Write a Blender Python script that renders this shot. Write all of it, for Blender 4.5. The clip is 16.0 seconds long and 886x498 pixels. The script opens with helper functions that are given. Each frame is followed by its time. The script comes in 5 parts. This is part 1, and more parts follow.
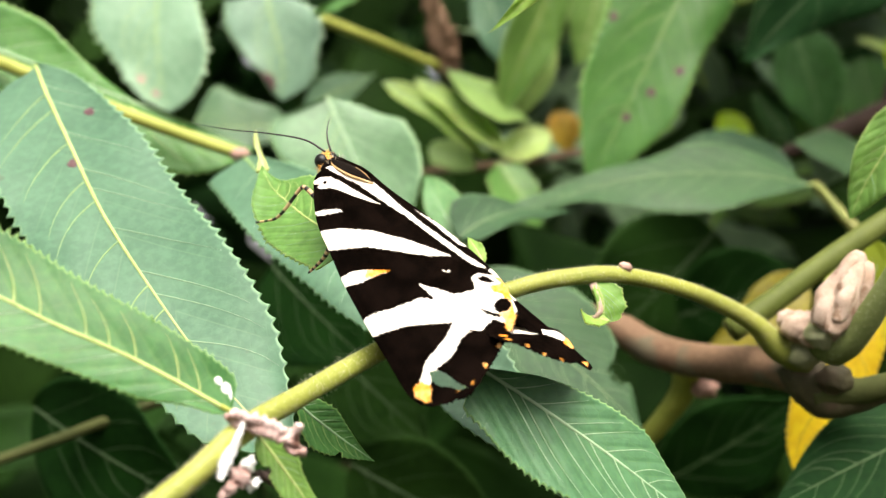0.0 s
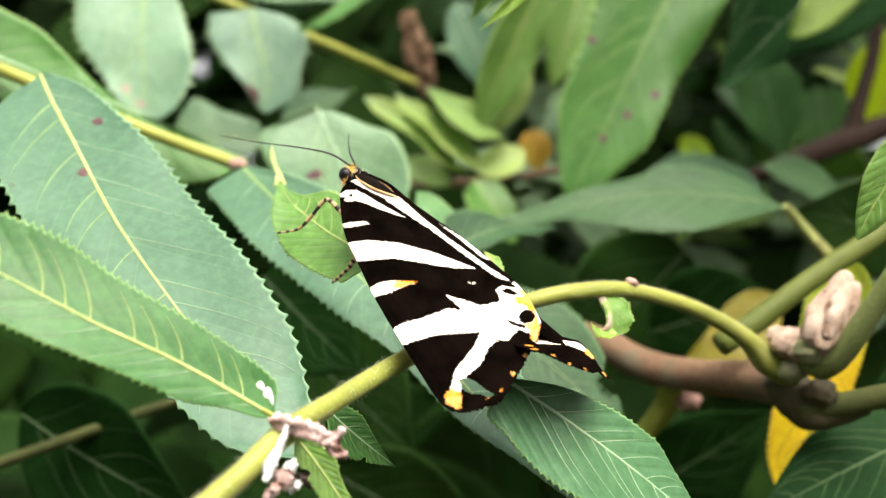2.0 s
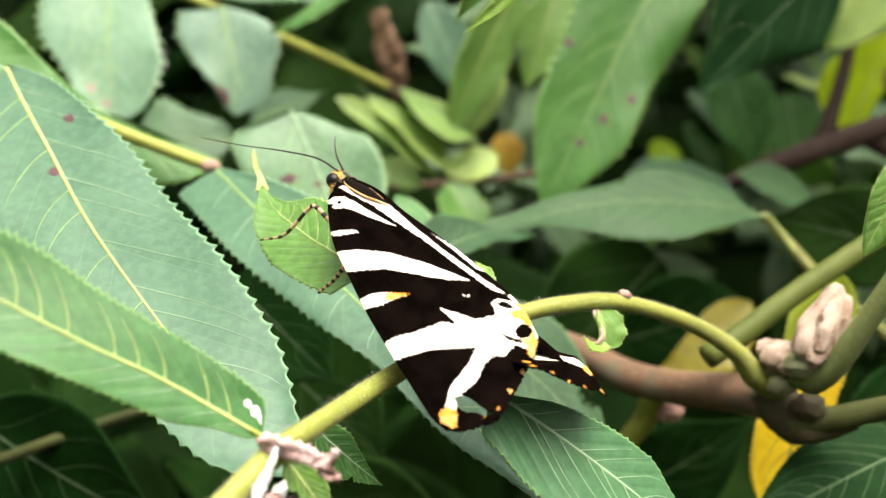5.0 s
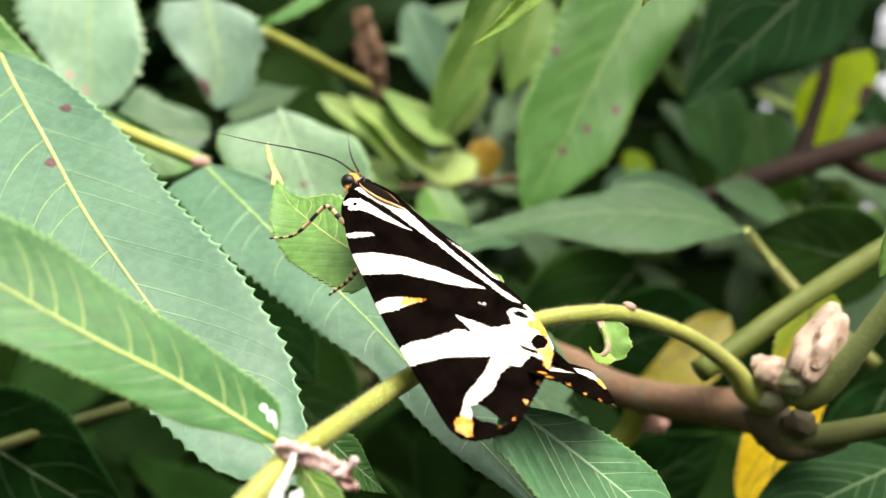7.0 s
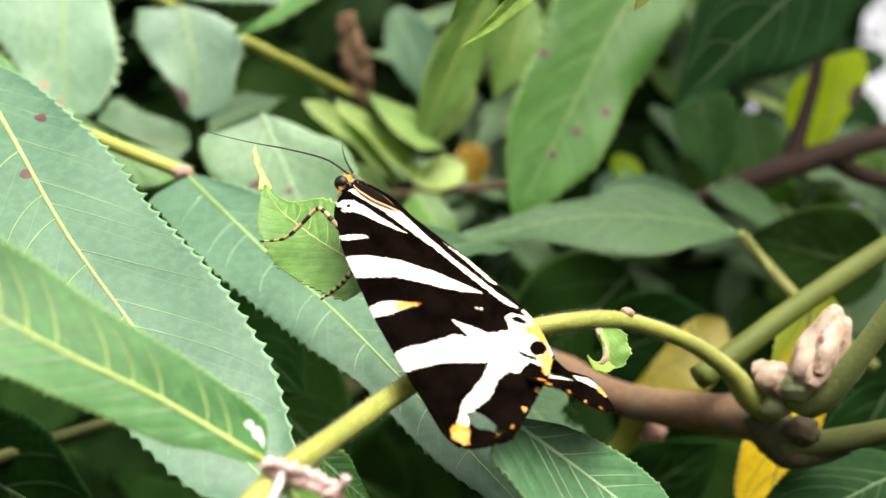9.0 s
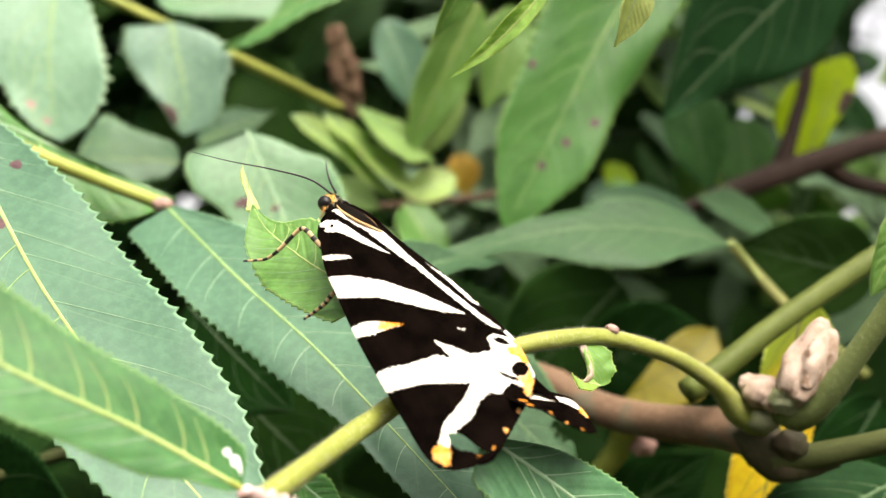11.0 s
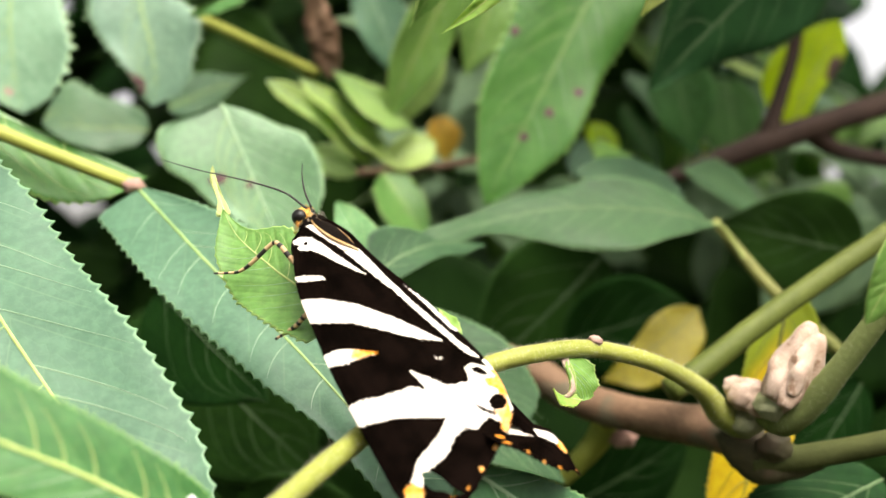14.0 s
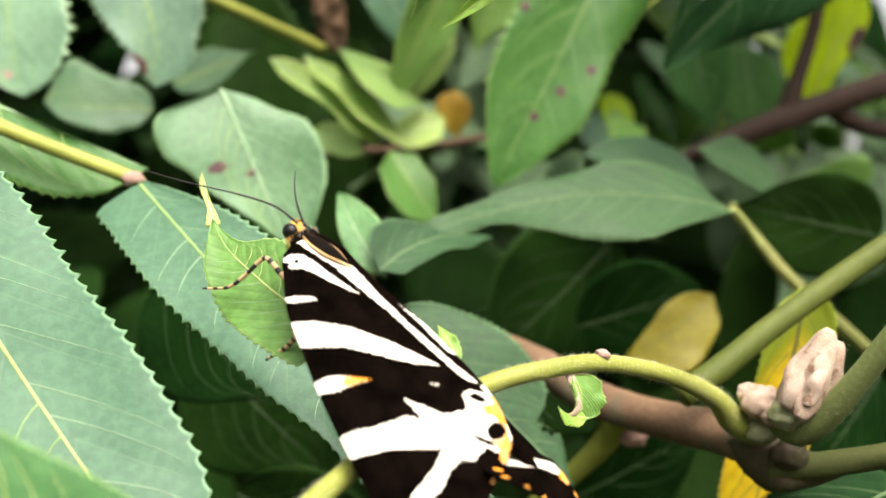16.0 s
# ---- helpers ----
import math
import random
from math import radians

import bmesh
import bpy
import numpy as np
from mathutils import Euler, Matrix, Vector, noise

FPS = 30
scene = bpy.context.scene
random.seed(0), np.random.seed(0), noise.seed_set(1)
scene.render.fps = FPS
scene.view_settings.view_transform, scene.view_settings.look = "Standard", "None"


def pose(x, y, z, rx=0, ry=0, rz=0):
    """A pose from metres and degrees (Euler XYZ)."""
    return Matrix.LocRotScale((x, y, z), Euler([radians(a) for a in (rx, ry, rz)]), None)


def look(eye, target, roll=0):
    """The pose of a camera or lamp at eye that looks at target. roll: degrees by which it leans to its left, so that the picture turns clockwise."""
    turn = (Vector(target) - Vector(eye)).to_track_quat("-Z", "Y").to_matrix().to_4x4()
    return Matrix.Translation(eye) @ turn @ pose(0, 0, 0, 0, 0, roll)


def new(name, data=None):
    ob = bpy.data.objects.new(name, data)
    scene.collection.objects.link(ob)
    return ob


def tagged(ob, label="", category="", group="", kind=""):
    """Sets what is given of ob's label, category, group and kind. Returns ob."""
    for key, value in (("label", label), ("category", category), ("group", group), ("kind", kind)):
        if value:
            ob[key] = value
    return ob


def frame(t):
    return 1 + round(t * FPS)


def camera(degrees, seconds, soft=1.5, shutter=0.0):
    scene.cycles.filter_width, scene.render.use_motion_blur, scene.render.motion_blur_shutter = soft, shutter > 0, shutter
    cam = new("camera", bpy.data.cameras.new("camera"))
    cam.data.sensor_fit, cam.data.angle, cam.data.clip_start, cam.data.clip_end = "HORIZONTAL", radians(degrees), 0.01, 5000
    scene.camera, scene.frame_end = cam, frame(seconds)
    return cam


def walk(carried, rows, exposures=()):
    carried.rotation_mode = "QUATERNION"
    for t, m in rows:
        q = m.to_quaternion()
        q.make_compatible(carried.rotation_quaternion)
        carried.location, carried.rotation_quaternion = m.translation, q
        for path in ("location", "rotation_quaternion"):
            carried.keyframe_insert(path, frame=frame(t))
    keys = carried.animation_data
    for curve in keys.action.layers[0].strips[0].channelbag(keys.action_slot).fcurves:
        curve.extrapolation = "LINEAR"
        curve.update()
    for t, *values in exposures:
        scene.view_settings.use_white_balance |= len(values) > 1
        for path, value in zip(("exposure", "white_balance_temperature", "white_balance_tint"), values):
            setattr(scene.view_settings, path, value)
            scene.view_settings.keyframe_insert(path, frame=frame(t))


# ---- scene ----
cam = camera(46.0, 16.0, soft=1.4)
cam.data.dof.use_dof = True
cam.data.dof.focus_distance = 0.102
cam.data.dof.aperture_fstop = 24.0
PATH = [
    (0, pose(0.0072, -0.0980, 1.2953, 94.61, 1.03, 2.78)),
    (0.5, pose(0.0011, -0.1005, 1.2926, 96.01, 0.35, 0.79)),
    (1, pose(0.0012, -0.1015, 1.2950, 97.49, -0.50, -0.24)),
    (1.5, pose(0.0000, -0.1015, 1.2971, 95.99, 0.00, 0.00)),
    (2, pose(-0.0010, -0.1019, 1.2948, 95.43, 0.30, -0.64)),
    (2.5, pose(0.0003, -0.1016, 1.2948, 96.54, -0.16, -1.55)),
    (3, pose(0.0003, -0.1035, 1.2974, 96.88, -0.23, -1.85)),
    (3.5, pose(0.0001, -0.1035, 1.2973, 96.32, -0.06, -1.93)),
    (4, pose(-0.0009, -0.1017, 1.2964, 95.97, 0.19, -1.83)),
    (6.5, pose(-0.0098, -0.0960, 1.2963, 94.76, -1.44, -5.93)),
    (7, pose(-0.0104, -0.0960, 1.2967, 95.53, -1.80, -6.06)),
    (7.5, pose(-0.0103, -0.0951, 1.2957, 95.55, -1.51, -6.41)),
    (8, pose(-0.0105, -0.0936, 1.2959, 96.07, -1.41, -6.70)),
    (10.5, pose(-0.0099, -0.0917, 1.2983, 95.70, -0.37, -6.65)),
    (11, pose(-0.0089, -0.0920, 1.2984, 96.24, -0.34, -6.75)),
    (11.5, pose(-0.0098, -0.0919, 1.3005, 96.65, -0.57, -6.57)),
    (12, pose(-0.0134, -0.0914, 1.3037, 96.47, -1.11, -6.26)),
    (12.5, pose(-0.0136, -0.0899, 1.3051, 94.57, -0.29, -6.78)),
    (13, pose(-0.0109, -0.0873, 1.3042, 93.99, -0.20, -8.04)),
    (13.5, pose(-0.0079, -0.0867, 1.3052, 94.03, -1.06, -8.59)),
    (14, pose(-0.0083, -0.0882, 1.3060, 92.75, -0.60, -7.86)),
    (14.5, pose(-0.0065, -0.0878, 1.3056, 92.08, -1.23, -7.85)),
    (15, pose(-0.0060, -0.0873, 1.3062, 91.78, -1.07, -7.52)),
    (15.5, pose(-0.0081, -0.0864, 1.3078, 91.29, -1.14, -7.23)),
    (16, pose(-0.0062, -0.0840, 1.3115, 90.31, -0.50, -6.95)),
]
walk(cam, PATH, exposures=[(0, 0.96, 7050, 13), (16, 0.96, 7050, 13)])

# ---- world and light: a bright overcast day ----
world = bpy.data.worlds.new("overcast_sky")
scene.world = world
world.use_nodes = True
wn = world.node_tree.nodes
sky = wn.new("ShaderNodeTexSky")
sky.sky_type = "NISHITA"
sky.sun_disc = False
sky.sun_elevation, sky.sun_rotation = radians(58), radians(158)
sky.air_density, sky.dust_density, sky.ozone_density = 1.0, 6.0, 0.6
wn["Background"].inputs["Strength"].default_value = 0.120
pale = wn.new("ShaderNodeHueSaturation")
pale.inputs["Saturation"].default_value, pale.inputs["Value"].default_value = 0.25, 1.6
world.node_tree.links.new(sky.outputs["Color"], pale.inputs["Color"])
world.node_tree.links.new(pale.outputs["Color"], wn["Background"].inputs["Color"])
sun = new("sun", bpy.data.lights.new("sun", "SUN"))
sun.data.energy, sun.data.angle, sun.data.color = 2.75, radians(60), (1.0, 0.97, 0.92)
sun.matrix_world = look((0.7, -1.7, 4.3), (0, 0, 1.3))


# ---- materials ----
def node_material(name):
    m = bpy.data.materials.new(name)
    m.use_nodes = True
    nt = m.node_tree
    bsdf = nt.nodes["Principled BSDF"]
    return m, nt, bsdf


def mix_rgb(nt, fac, a, b, blend="MIX"):
    n = nt.nodes.new("ShaderNodeMix")
    n.data_type, n.blend_type = "RGBA", blend
    for sock, v in ((n.inputs[0], fac), (n.inputs[6], a), (n.inputs[7], b)):
        if hasattr(v, "is_linked"):
            nt.links.new(v, sock)
        elif isinstance(v, (int, float)):
            sock.default_value = v
        else:
            sock.default_value = (*v, 1.0)
    return n.outputs[2]


def math_node(nt, op, a, b=0.0, clamp=False):
    n = nt.nodes.new("ShaderNodeMath")
    n.operation, n.use_clamp = op, clamp
    for sock, v in ((n.inputs[0], a), (n.inputs[1], b)):
        if hasattr(v, "is_linked"):
            nt.links.new(v, sock)
        else:
            sock.default_value = v
    return n.outputs[0]


def ramp(nt, val, lo, hi, a=0.0, b=1.0):
    n = nt.nodes.new("ShaderNodeMapRange")
    n.interpolation_type = "SMOOTHSTEP"
    nt.links.new(val, n.inputs[0])
    n.inputs[1].default_value, n.inputs[2].default_value = lo, hi
    n.inputs[3].default_value, n.inputs[4].default_value = a, b
    return n.outputs[0]


def noise_tex(nt, scale, detail=4.0, coord="Object", rough=0.55):
    tc = nt.nodes.new("ShaderNodeTexCoord")
    n = nt.nodes.new("ShaderNodeTexNoise")
    n.inputs["Scale"].default_value, n.inputs["Detail"].default_value, n.inputs["Roughness"].default_value = scale, detail, rough
    nt.links.new(tc.outputs[coord], n.inputs["Vector"])
    return n.outputs["Fac"]


def bump(nt, bsdf, height, strength, dist):
    n = nt.nodes.new("ShaderNodeBump")
    n.inputs["Strength"].default_value, n.inputs["Distance"].default_value = strength, dist
    nt.links.new(height, n.inputs["Height"])
    nt.links.new(n.outputs[0], bsdf.inputs["Normal"])
    return n.outputs[0]


def attr(nt, name):
    n = nt.nodes.new("ShaderNodeAttribute")
    n.attribute_name = name
    return n


def leaf_material(name, dark, light, vein, rough=0.42, translucent=0.3, blotch=None, blotch_amount=0.0, sheen=0.35, vein_amount=0.22, gloss=0.5, relief=0.3, net_amount=0.10, base_green=None):
    """Leaf blade: veins from the blade's own coordinates, two scales of mottling, quilted relief, some light let through."""
    m, nt, b = node_material(name)
    coarse, fine = noise_tex(nt, 90, 3), noise_tex(nt, 900, 4)
    col = mix_rgb(nt, ramp(nt, coarse, 0.3, 0.7), dark, light)
    col = mix_rgb(nt, math_node(nt, "MULTIPLY", ramp(nt, fine, 0.35, 0.75), 0.45), col, tuple(min(1, c * 1.5) for c in light))
    at = attr(nt, "leaf")
    sep = nt.nodes.new("ShaderNodeSeparateXYZ")
    nt.links.new(at.outputs["Vector"], sep.inputs[0])
    vein_c, across, side = sep.outputs[0], sep.outputs[1], sep.outputs[2]
    saw = math_node(nt, "ABSOLUTE", math_node(nt, "SUBTRACT", math_node(nt, "FRACT", vein_c), 0.5))
    lateral = ramp(nt, saw, 0.035, 0.008)
    edge_fade = ramp(nt, across, 0.97, 0.6)
    lateral = math_node(nt, "MULTIPLY", lateral, edge_fade)
    net = nt.nodes.new("ShaderNodeTexVoronoi")
    net.feature = "DISTANCE_TO_EDGE"
    net.inputs["Scale"].default_value = 850
    tc = nt.nodes.new("ShaderNodeTexCoord")
    nt.links.new(tc.outputs["Object"], net.inputs["Vector"])
    mesh_v = ramp(nt, net.outputs["Distance"], 0.09, 0.0)
    v_all = math_node(nt, "ADD", math_node(nt, "MULTIPLY", lateral, vein_amount), math_node(nt, "MULTIPLY", mesh_v, net_amount), True)
    col = mix_rgb(nt, v_all, col, vein)
    rim = ramp(nt, across, 0.955, 0.995)
    col = mix_rgb(nt, math_node(nt, "MULTIPLY", rim, 0.75), col, tuple(min(1.0, c * 1.35) for c in vein))
    if base_green:
        col = mix_rgb(nt, math_node(nt, "MULTIPLY", ramp(nt, math_node(nt, "ADD", vein_c, math_node(nt, "MULTIPLY", coarse, 2.0)), 4.4, 2.6), 0.9), col, base_green)
    if blotch:
        spots = noise_tex(nt, 260, 2)
        col = mix_rgb(nt, math_node(nt, "MULTIPLY", ramp(nt, spots, 0.70, 0.76), blotch_amount), col, blotch)
    info = nt.nodes.new("ShaderNodeObjectInfo")
    hsv = nt.nodes.new("ShaderNodeHueSaturation")
    nt.links.new(ramp(nt, info.outputs["Random"], 0.0, 1.0, 0.485, 0.515), hsv.inputs["Hue"])
    nt.links.new(ramp(nt, info.outputs["Random"], 1.0, 0.0, 0.82, 1.15), hsv.inputs["Value"])
    nt.links.new(col, hsv.inputs["Color"])
    col = hsv.outputs["Color"]
    nt.links.new(col, b.inputs["Base Color"])
    r = math_node(nt, "ADD", math_node(nt, "MULTIPLY", fine, 0.25), rough - 0.12)
    nt.links.new(r, b.inputs["Roughness"])
    b.inputs["Specular IOR Level"].default_value = gloss
    b.inputs["Coat Weight"].default_value = sheen * 0.5
    b.inputs["Coat Roughness"].default_value = 0.45
    quilt = math_node(nt, "ADD", math_node(nt, "MULTIPLY", ramp(nt, saw, 0.0, 0.35), 1.0), math_node(nt, "MULTIPLY", mesh_v, -0.15))
    quilt = math_node(nt, "ADD", quilt, math_node(nt, "MULTIPLY", fine, 0.25))
    bump(nt, b, quilt, relief, 0.00018)
    tr = nt.nodes.new("ShaderNodeBsdfTranslucent")
    warm = mix_rgb(nt, 1.0, col, (1.0, 1.0, 0.35), "MULTIPLY")
    nt.links.new(warm, tr.inputs["Color"])
    ms = nt.nodes.new("ShaderNodeMixShader")
    ms.inputs[0].default_value = translucent
    out = nt.nodes["Material Output"]
    nt.links.new(b.outputs[0], ms.inputs[1])
    nt.links.new(tr.outputs[0], ms.inputs[2])
    nt.links.new(ms.outputs[0], out.inputs["Surface"])
    return m


def stem_material(name, a, b_col, rough=0.55, scale=300, patch=None, gloss=0.4, speck=0.4):
    m, nt, b = node_material(name)
    col = mix_rgb(nt, ramp(nt, noise_tex(nt, scale * 0.35, 3), 0.3, 0.7), a, b_col)
    fine = noise_tex(nt, scale * 6, 4)
    col = mix_rgb(nt, math_node(nt, "MULTIPLY", ramp(nt, fine, 0.45, 0.75), speck), col, tuple(c * 1.5 for c in b_col))
    if patch:
        col = mix_rgb(nt, ramp(nt, noise_tex(nt, scale * 0.6, 2), 0.58, 0.68), col, patch)
    nt.links.new(col, b.inputs["Base Color"])
    b.inputs["Roughness"].default_value = rough
    b.inputs["Specular IOR Level"].default_value = gloss
    bump(nt, b, fine, 0.5, 0.0002)
    return m


GREEN = leaf_material("green_leaf", (0.045, 0.155, 0.026), (0.072, 0.215, 0.040), (0.26, 0.42, 0.12), sheen=0.08, gloss=0.35)
FRESH = leaf_material("fresh_leaf", (0.105, 0.265, 0.050), (0.155, 0.345, 0.075), (0.40, 0.54, 0.17), translucent=0.38)
YOUNG = leaf_material("young_leaf", (0.16, 0.36, 0.06), (0.25, 0.47, 0.09), (0.55, 0.62, 0.22), translucent=0.42)
# BLUE_GREEN, MINT and GREY hold some reflected sky as extra blue in the base
BLUE_GREEN = leaf_material("blue_green_leaf", (0.084, 0.200, 0.108), (0.112, 0.246, 0.138), (0.24, 0.42, 0.22), sheen=0.2, gloss=0.38, blotch=(0.12, 0.05, 0.04), blotch_amount=0.3, net_amount=0.05, relief=0.2)
# green darkened far below the lit leaves, so the shade is in the colour
SHADE_DARK = leaf_material("shade_darkened_leaf", (0.005, 0.019, 0.003), (0.011, 0.037, 0.006), (0.022, 0.06, 0.014), rough=0.6, translucent=0.15, sheen=0.0, gloss=0.05, relief=0.08)
# leaf green lowered for the shade under the crown, held in the colour
SHADE_DULL = leaf_material("shade_dulled_leaf", (0.023, 0.069, 0.027), (0.036, 0.096, 0.037), (0.11, 0.20, 0.09), rough=0.55, translucent=0.2, sheen=0.05, gloss=0.3, relief=0.12)
MINT = leaf_material("pale_grey_green_leaf", (0.145, 0.285, 0.180), (0.205, 0.365, 0.245), (0.34, 0.50, 0.26), sheen=0.25, relief=0.15, net_amount=0.05)
TEAL = leaf_material("deep_green_leaf", (0.066, 0.195, 0.070), (0.095, 0.255, 0.098), (0.26, 0.42, 0.15), sheen=0.1, gloss=0.4)
SHEAF = leaf_material("yellow_green_leaf", (0.32, 0.52, 0.14), (0.42, 0.60, 0.20), (0.45, 0.56, 0.2), translucent=0.35, relief=0.1)
BRIGHT = leaf_material("bright_green_leaf", (0.062, 0.188, 0.047), (0.092, 0.245, 0.068), (0.32, 0.48, 0.14), sheen=0.1, gloss=0.4)
# lowered copy of the greens with heavy shade worked into the colour
DEEP_SHADE = leaf_material("deep_shade_toned_leaf", (0.010, 0.038, 0.010), (0.018, 0.060, 0.016), (0.06, 0.11, 0.035), rough=0.6, translucent=0.2, sheen=0.0, gloss=0.06, relief=0.12)
GREY = leaf_material("soft_grey_green_leaf", (0.088, 0.200, 0.098), (0.128, 0.268, 0.140), (0.24, 0.42, 0.19), sheen=0.15, relief=0.08, net_amount=0.05)
HAZE = leaf_material("pale_shaded_leaf", (0.08, 0.16, 0.085), (0.14, 0.25, 0.13), (0.16, 0.26, 0.12), rough=0.55, translucent=0.3, sheen=0.0, gloss=0.3, relief=0.05)
# between the lit and darkest greens: half shade is part of this colour
HALF_SHADE = leaf_material("half_shade_toned_leaf", (0.03, 0.09, 0.022), (0.05, 0.14, 0.035), (0.08, 0.16, 0.05), rough=0.55, translucent=0.25, sheen=0.0, gloss=0.2, relief=0.08)
# lime raised in colour to stand for sky light shining through the blade
LIME = leaf_material("backlight_toned_lime_leaf", (0.45, 0.66, 0.02), (0.55, 0.76, 0.03), (0.5, 0.7, 0.1), translucent=0.7, relief=0.05)
PALE = leaf_material("pale_leaf_tip", (0.42, 0.52, 0.14), (0.60, 0.66, 0.26), (0.65, 0.68, 0.32), translucent=0.45)
YELLOW = leaf_material("yellow_leaf", (0.66, 0.46, 0.015), (0.80, 0.60, 0.02), (0.6, 0.5, 0.1), blotch=(0.20, 0.09, 0.02), blotch_amount=0.8, translucent=0.35, base_green=(0.28, 0.42, 0.03))
# olive yellow at about half of YELLOW, the shade included in the colour
OLIVE = leaf_material("olive_yellow_leaf", (0.29, 0.225, 0.012), (0.39, 0.31, 0.018), (0.36, 0.31, 0.06), blotch=(0.10, 0.05, 0.02), blotch_amount=0.7, translucent=0.25)
OCHRE = leaf_material("ochre_leaf", (0.45, 0.22, 0.02), (0.62, 0.36, 0.03), (0.5, 0.3, 0.08), blotch=(0.12, 0.05, 0.02), blotch_amount=0.9)
TWIG = stem_material("green_twig_bark", (0.20, 0.235, 0.040), (0.30, 0.325, 0.062), speck=0.18)
VEIN = stem_material("vein_tissue", (0.36, 0.46, 0.13), (0.45, 0.54, 0.18), 0.5)
PALE_VEIN = stem_material("pale_vein_with_glint", (0.27, 0.43, 0.24), (0.34, 0.50, 0.29), 0.5, speck=0.2)
SIDE_VEIN = stem_material("yellow_green_vein", (0.24, 0.38, 0.12), (0.31, 0.46, 0.15), 0.5)
RACHIS = stem_material("yellow_green_stalk", (0.24, 0.28, 0.045), (0.35, 0.38, 0.075), speck=0.2)
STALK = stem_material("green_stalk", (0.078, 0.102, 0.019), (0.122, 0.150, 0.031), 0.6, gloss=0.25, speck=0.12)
# vein darkened to match those blades, shade included
SHADE_DARK_VEIN = stem_material("shade_darkened_vein", (0.03, 0.07, 0.02), (0.045, 0.09, 0.028), 0.6)
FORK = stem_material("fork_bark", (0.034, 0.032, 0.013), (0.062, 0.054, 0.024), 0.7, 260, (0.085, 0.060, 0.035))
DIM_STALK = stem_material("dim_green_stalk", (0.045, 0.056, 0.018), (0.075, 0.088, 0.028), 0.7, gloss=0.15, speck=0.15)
PALE_STALK = stem_material("pale_downy_stalk", (0.115, 0.150, 0.045), (0.175, 0.215, 0.075), 0.8, 300, gloss=0.2, speck=0.3)
OLIVE_STALK = stem_material("olive_stalk", (0.12, 0.14, 0.03), (0.19, 0.20, 0.05))
# vein lowered along with the shade-toned blades
SHADE_DULL_VEIN = stem_material("shade_dulled_vein", (0.10, 0.17, 0.07), (0.13, 0.21, 0.09), 0.6)
BARK = stem_material("brown_bark", (0.125, 0.072, 0.040), (0.205, 0.125, 0.072), 0.7, 220, (0.12, 0.10, 0.06))
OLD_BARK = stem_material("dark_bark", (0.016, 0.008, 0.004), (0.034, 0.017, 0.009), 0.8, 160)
DOWNY = stem_material("downy_green_stalk", (0.20, 0.225, 0.105), (0.34, 0.35, 0.22), 0.9, 500, gloss=0.1, speck=0.3)
BUD = stem_material("downy_bud", (0.34, 0.235, 0.17), (0.54, 0.42, 0.34), 0.9, 900, (0.27, 0.17, 0.115), gloss=0.1, speck=0.35)
PINK = stem_material("pink_scar", (0.34, 0.20, 0.16), (0.45, 0.29, 0.24), 0.8, 400, gloss=0.2)
FUZZ = stem_material("pale_down", (0.50, 0.49, 0.34), (0.64, 0.62, 0.46), 0.9, 500)
DEBRIS = stem_material("dry_flower", (0.30, 0.16, 0.13), (0.72, 0.58, 0.55), 0.85, 900, (0.16, 0.08, 0.06), gloss=0.2)
SPOT = stem_material("purple_leaf_spot", (0.045, 0.018, 0.024), (0.11, 0.055, 0.055), 0.7, 900)
FLECK = stem_material("white_fleck", (0.70, 0.72, 0.70), (0.85, 0.86, 0.84), 0.6, 900)
CHAR = stem_material("blackened_tissue", (0.03, 0.018, 0.015), (0.07, 0.045, 0.035), 0.7, 500)


# ---- mesh helpers ----
def mesh_object(name, verts, faces, mat, parent=None, label="", smooth=True):
    me = bpy.data.meshes.new(name)
    me.from_pydata([tuple(v) for v in verts], [], faces)
    me.materials.append(mat)
    if smooth:
        me.polygons.foreach_set("use_smooth", [True] * len(me.polygons))
    me.update()
    ob = new(name, me)
    if parent:
        ob.parent = parent
        ob.matrix_parent_inverse = Matrix.Identity(4)
    if label:
        tagged(ob, label)
    return ob


def spline(points, n, closed=False):
    """Catmull-Rom curve through the points, n samples."""
    p = np.array(points, float)
    p = np.vstack([2 * p[0] - p[1], p, 2 * p[-1] - p[-2]])
    out = []
    for s in np.linspace(0, len(p) - 3 - 1e-9, n):
        i = int(s)
        f = s - i
        a, b, c, d = p[i:i + 4]
        out.append(0.5 * (2 * b + (c - a) * f + (2 * a - 5 * b + 4 * c - d) * f * f + (3 * b - 3 * c + d - a) * f ** 3))
    return np.array(out)


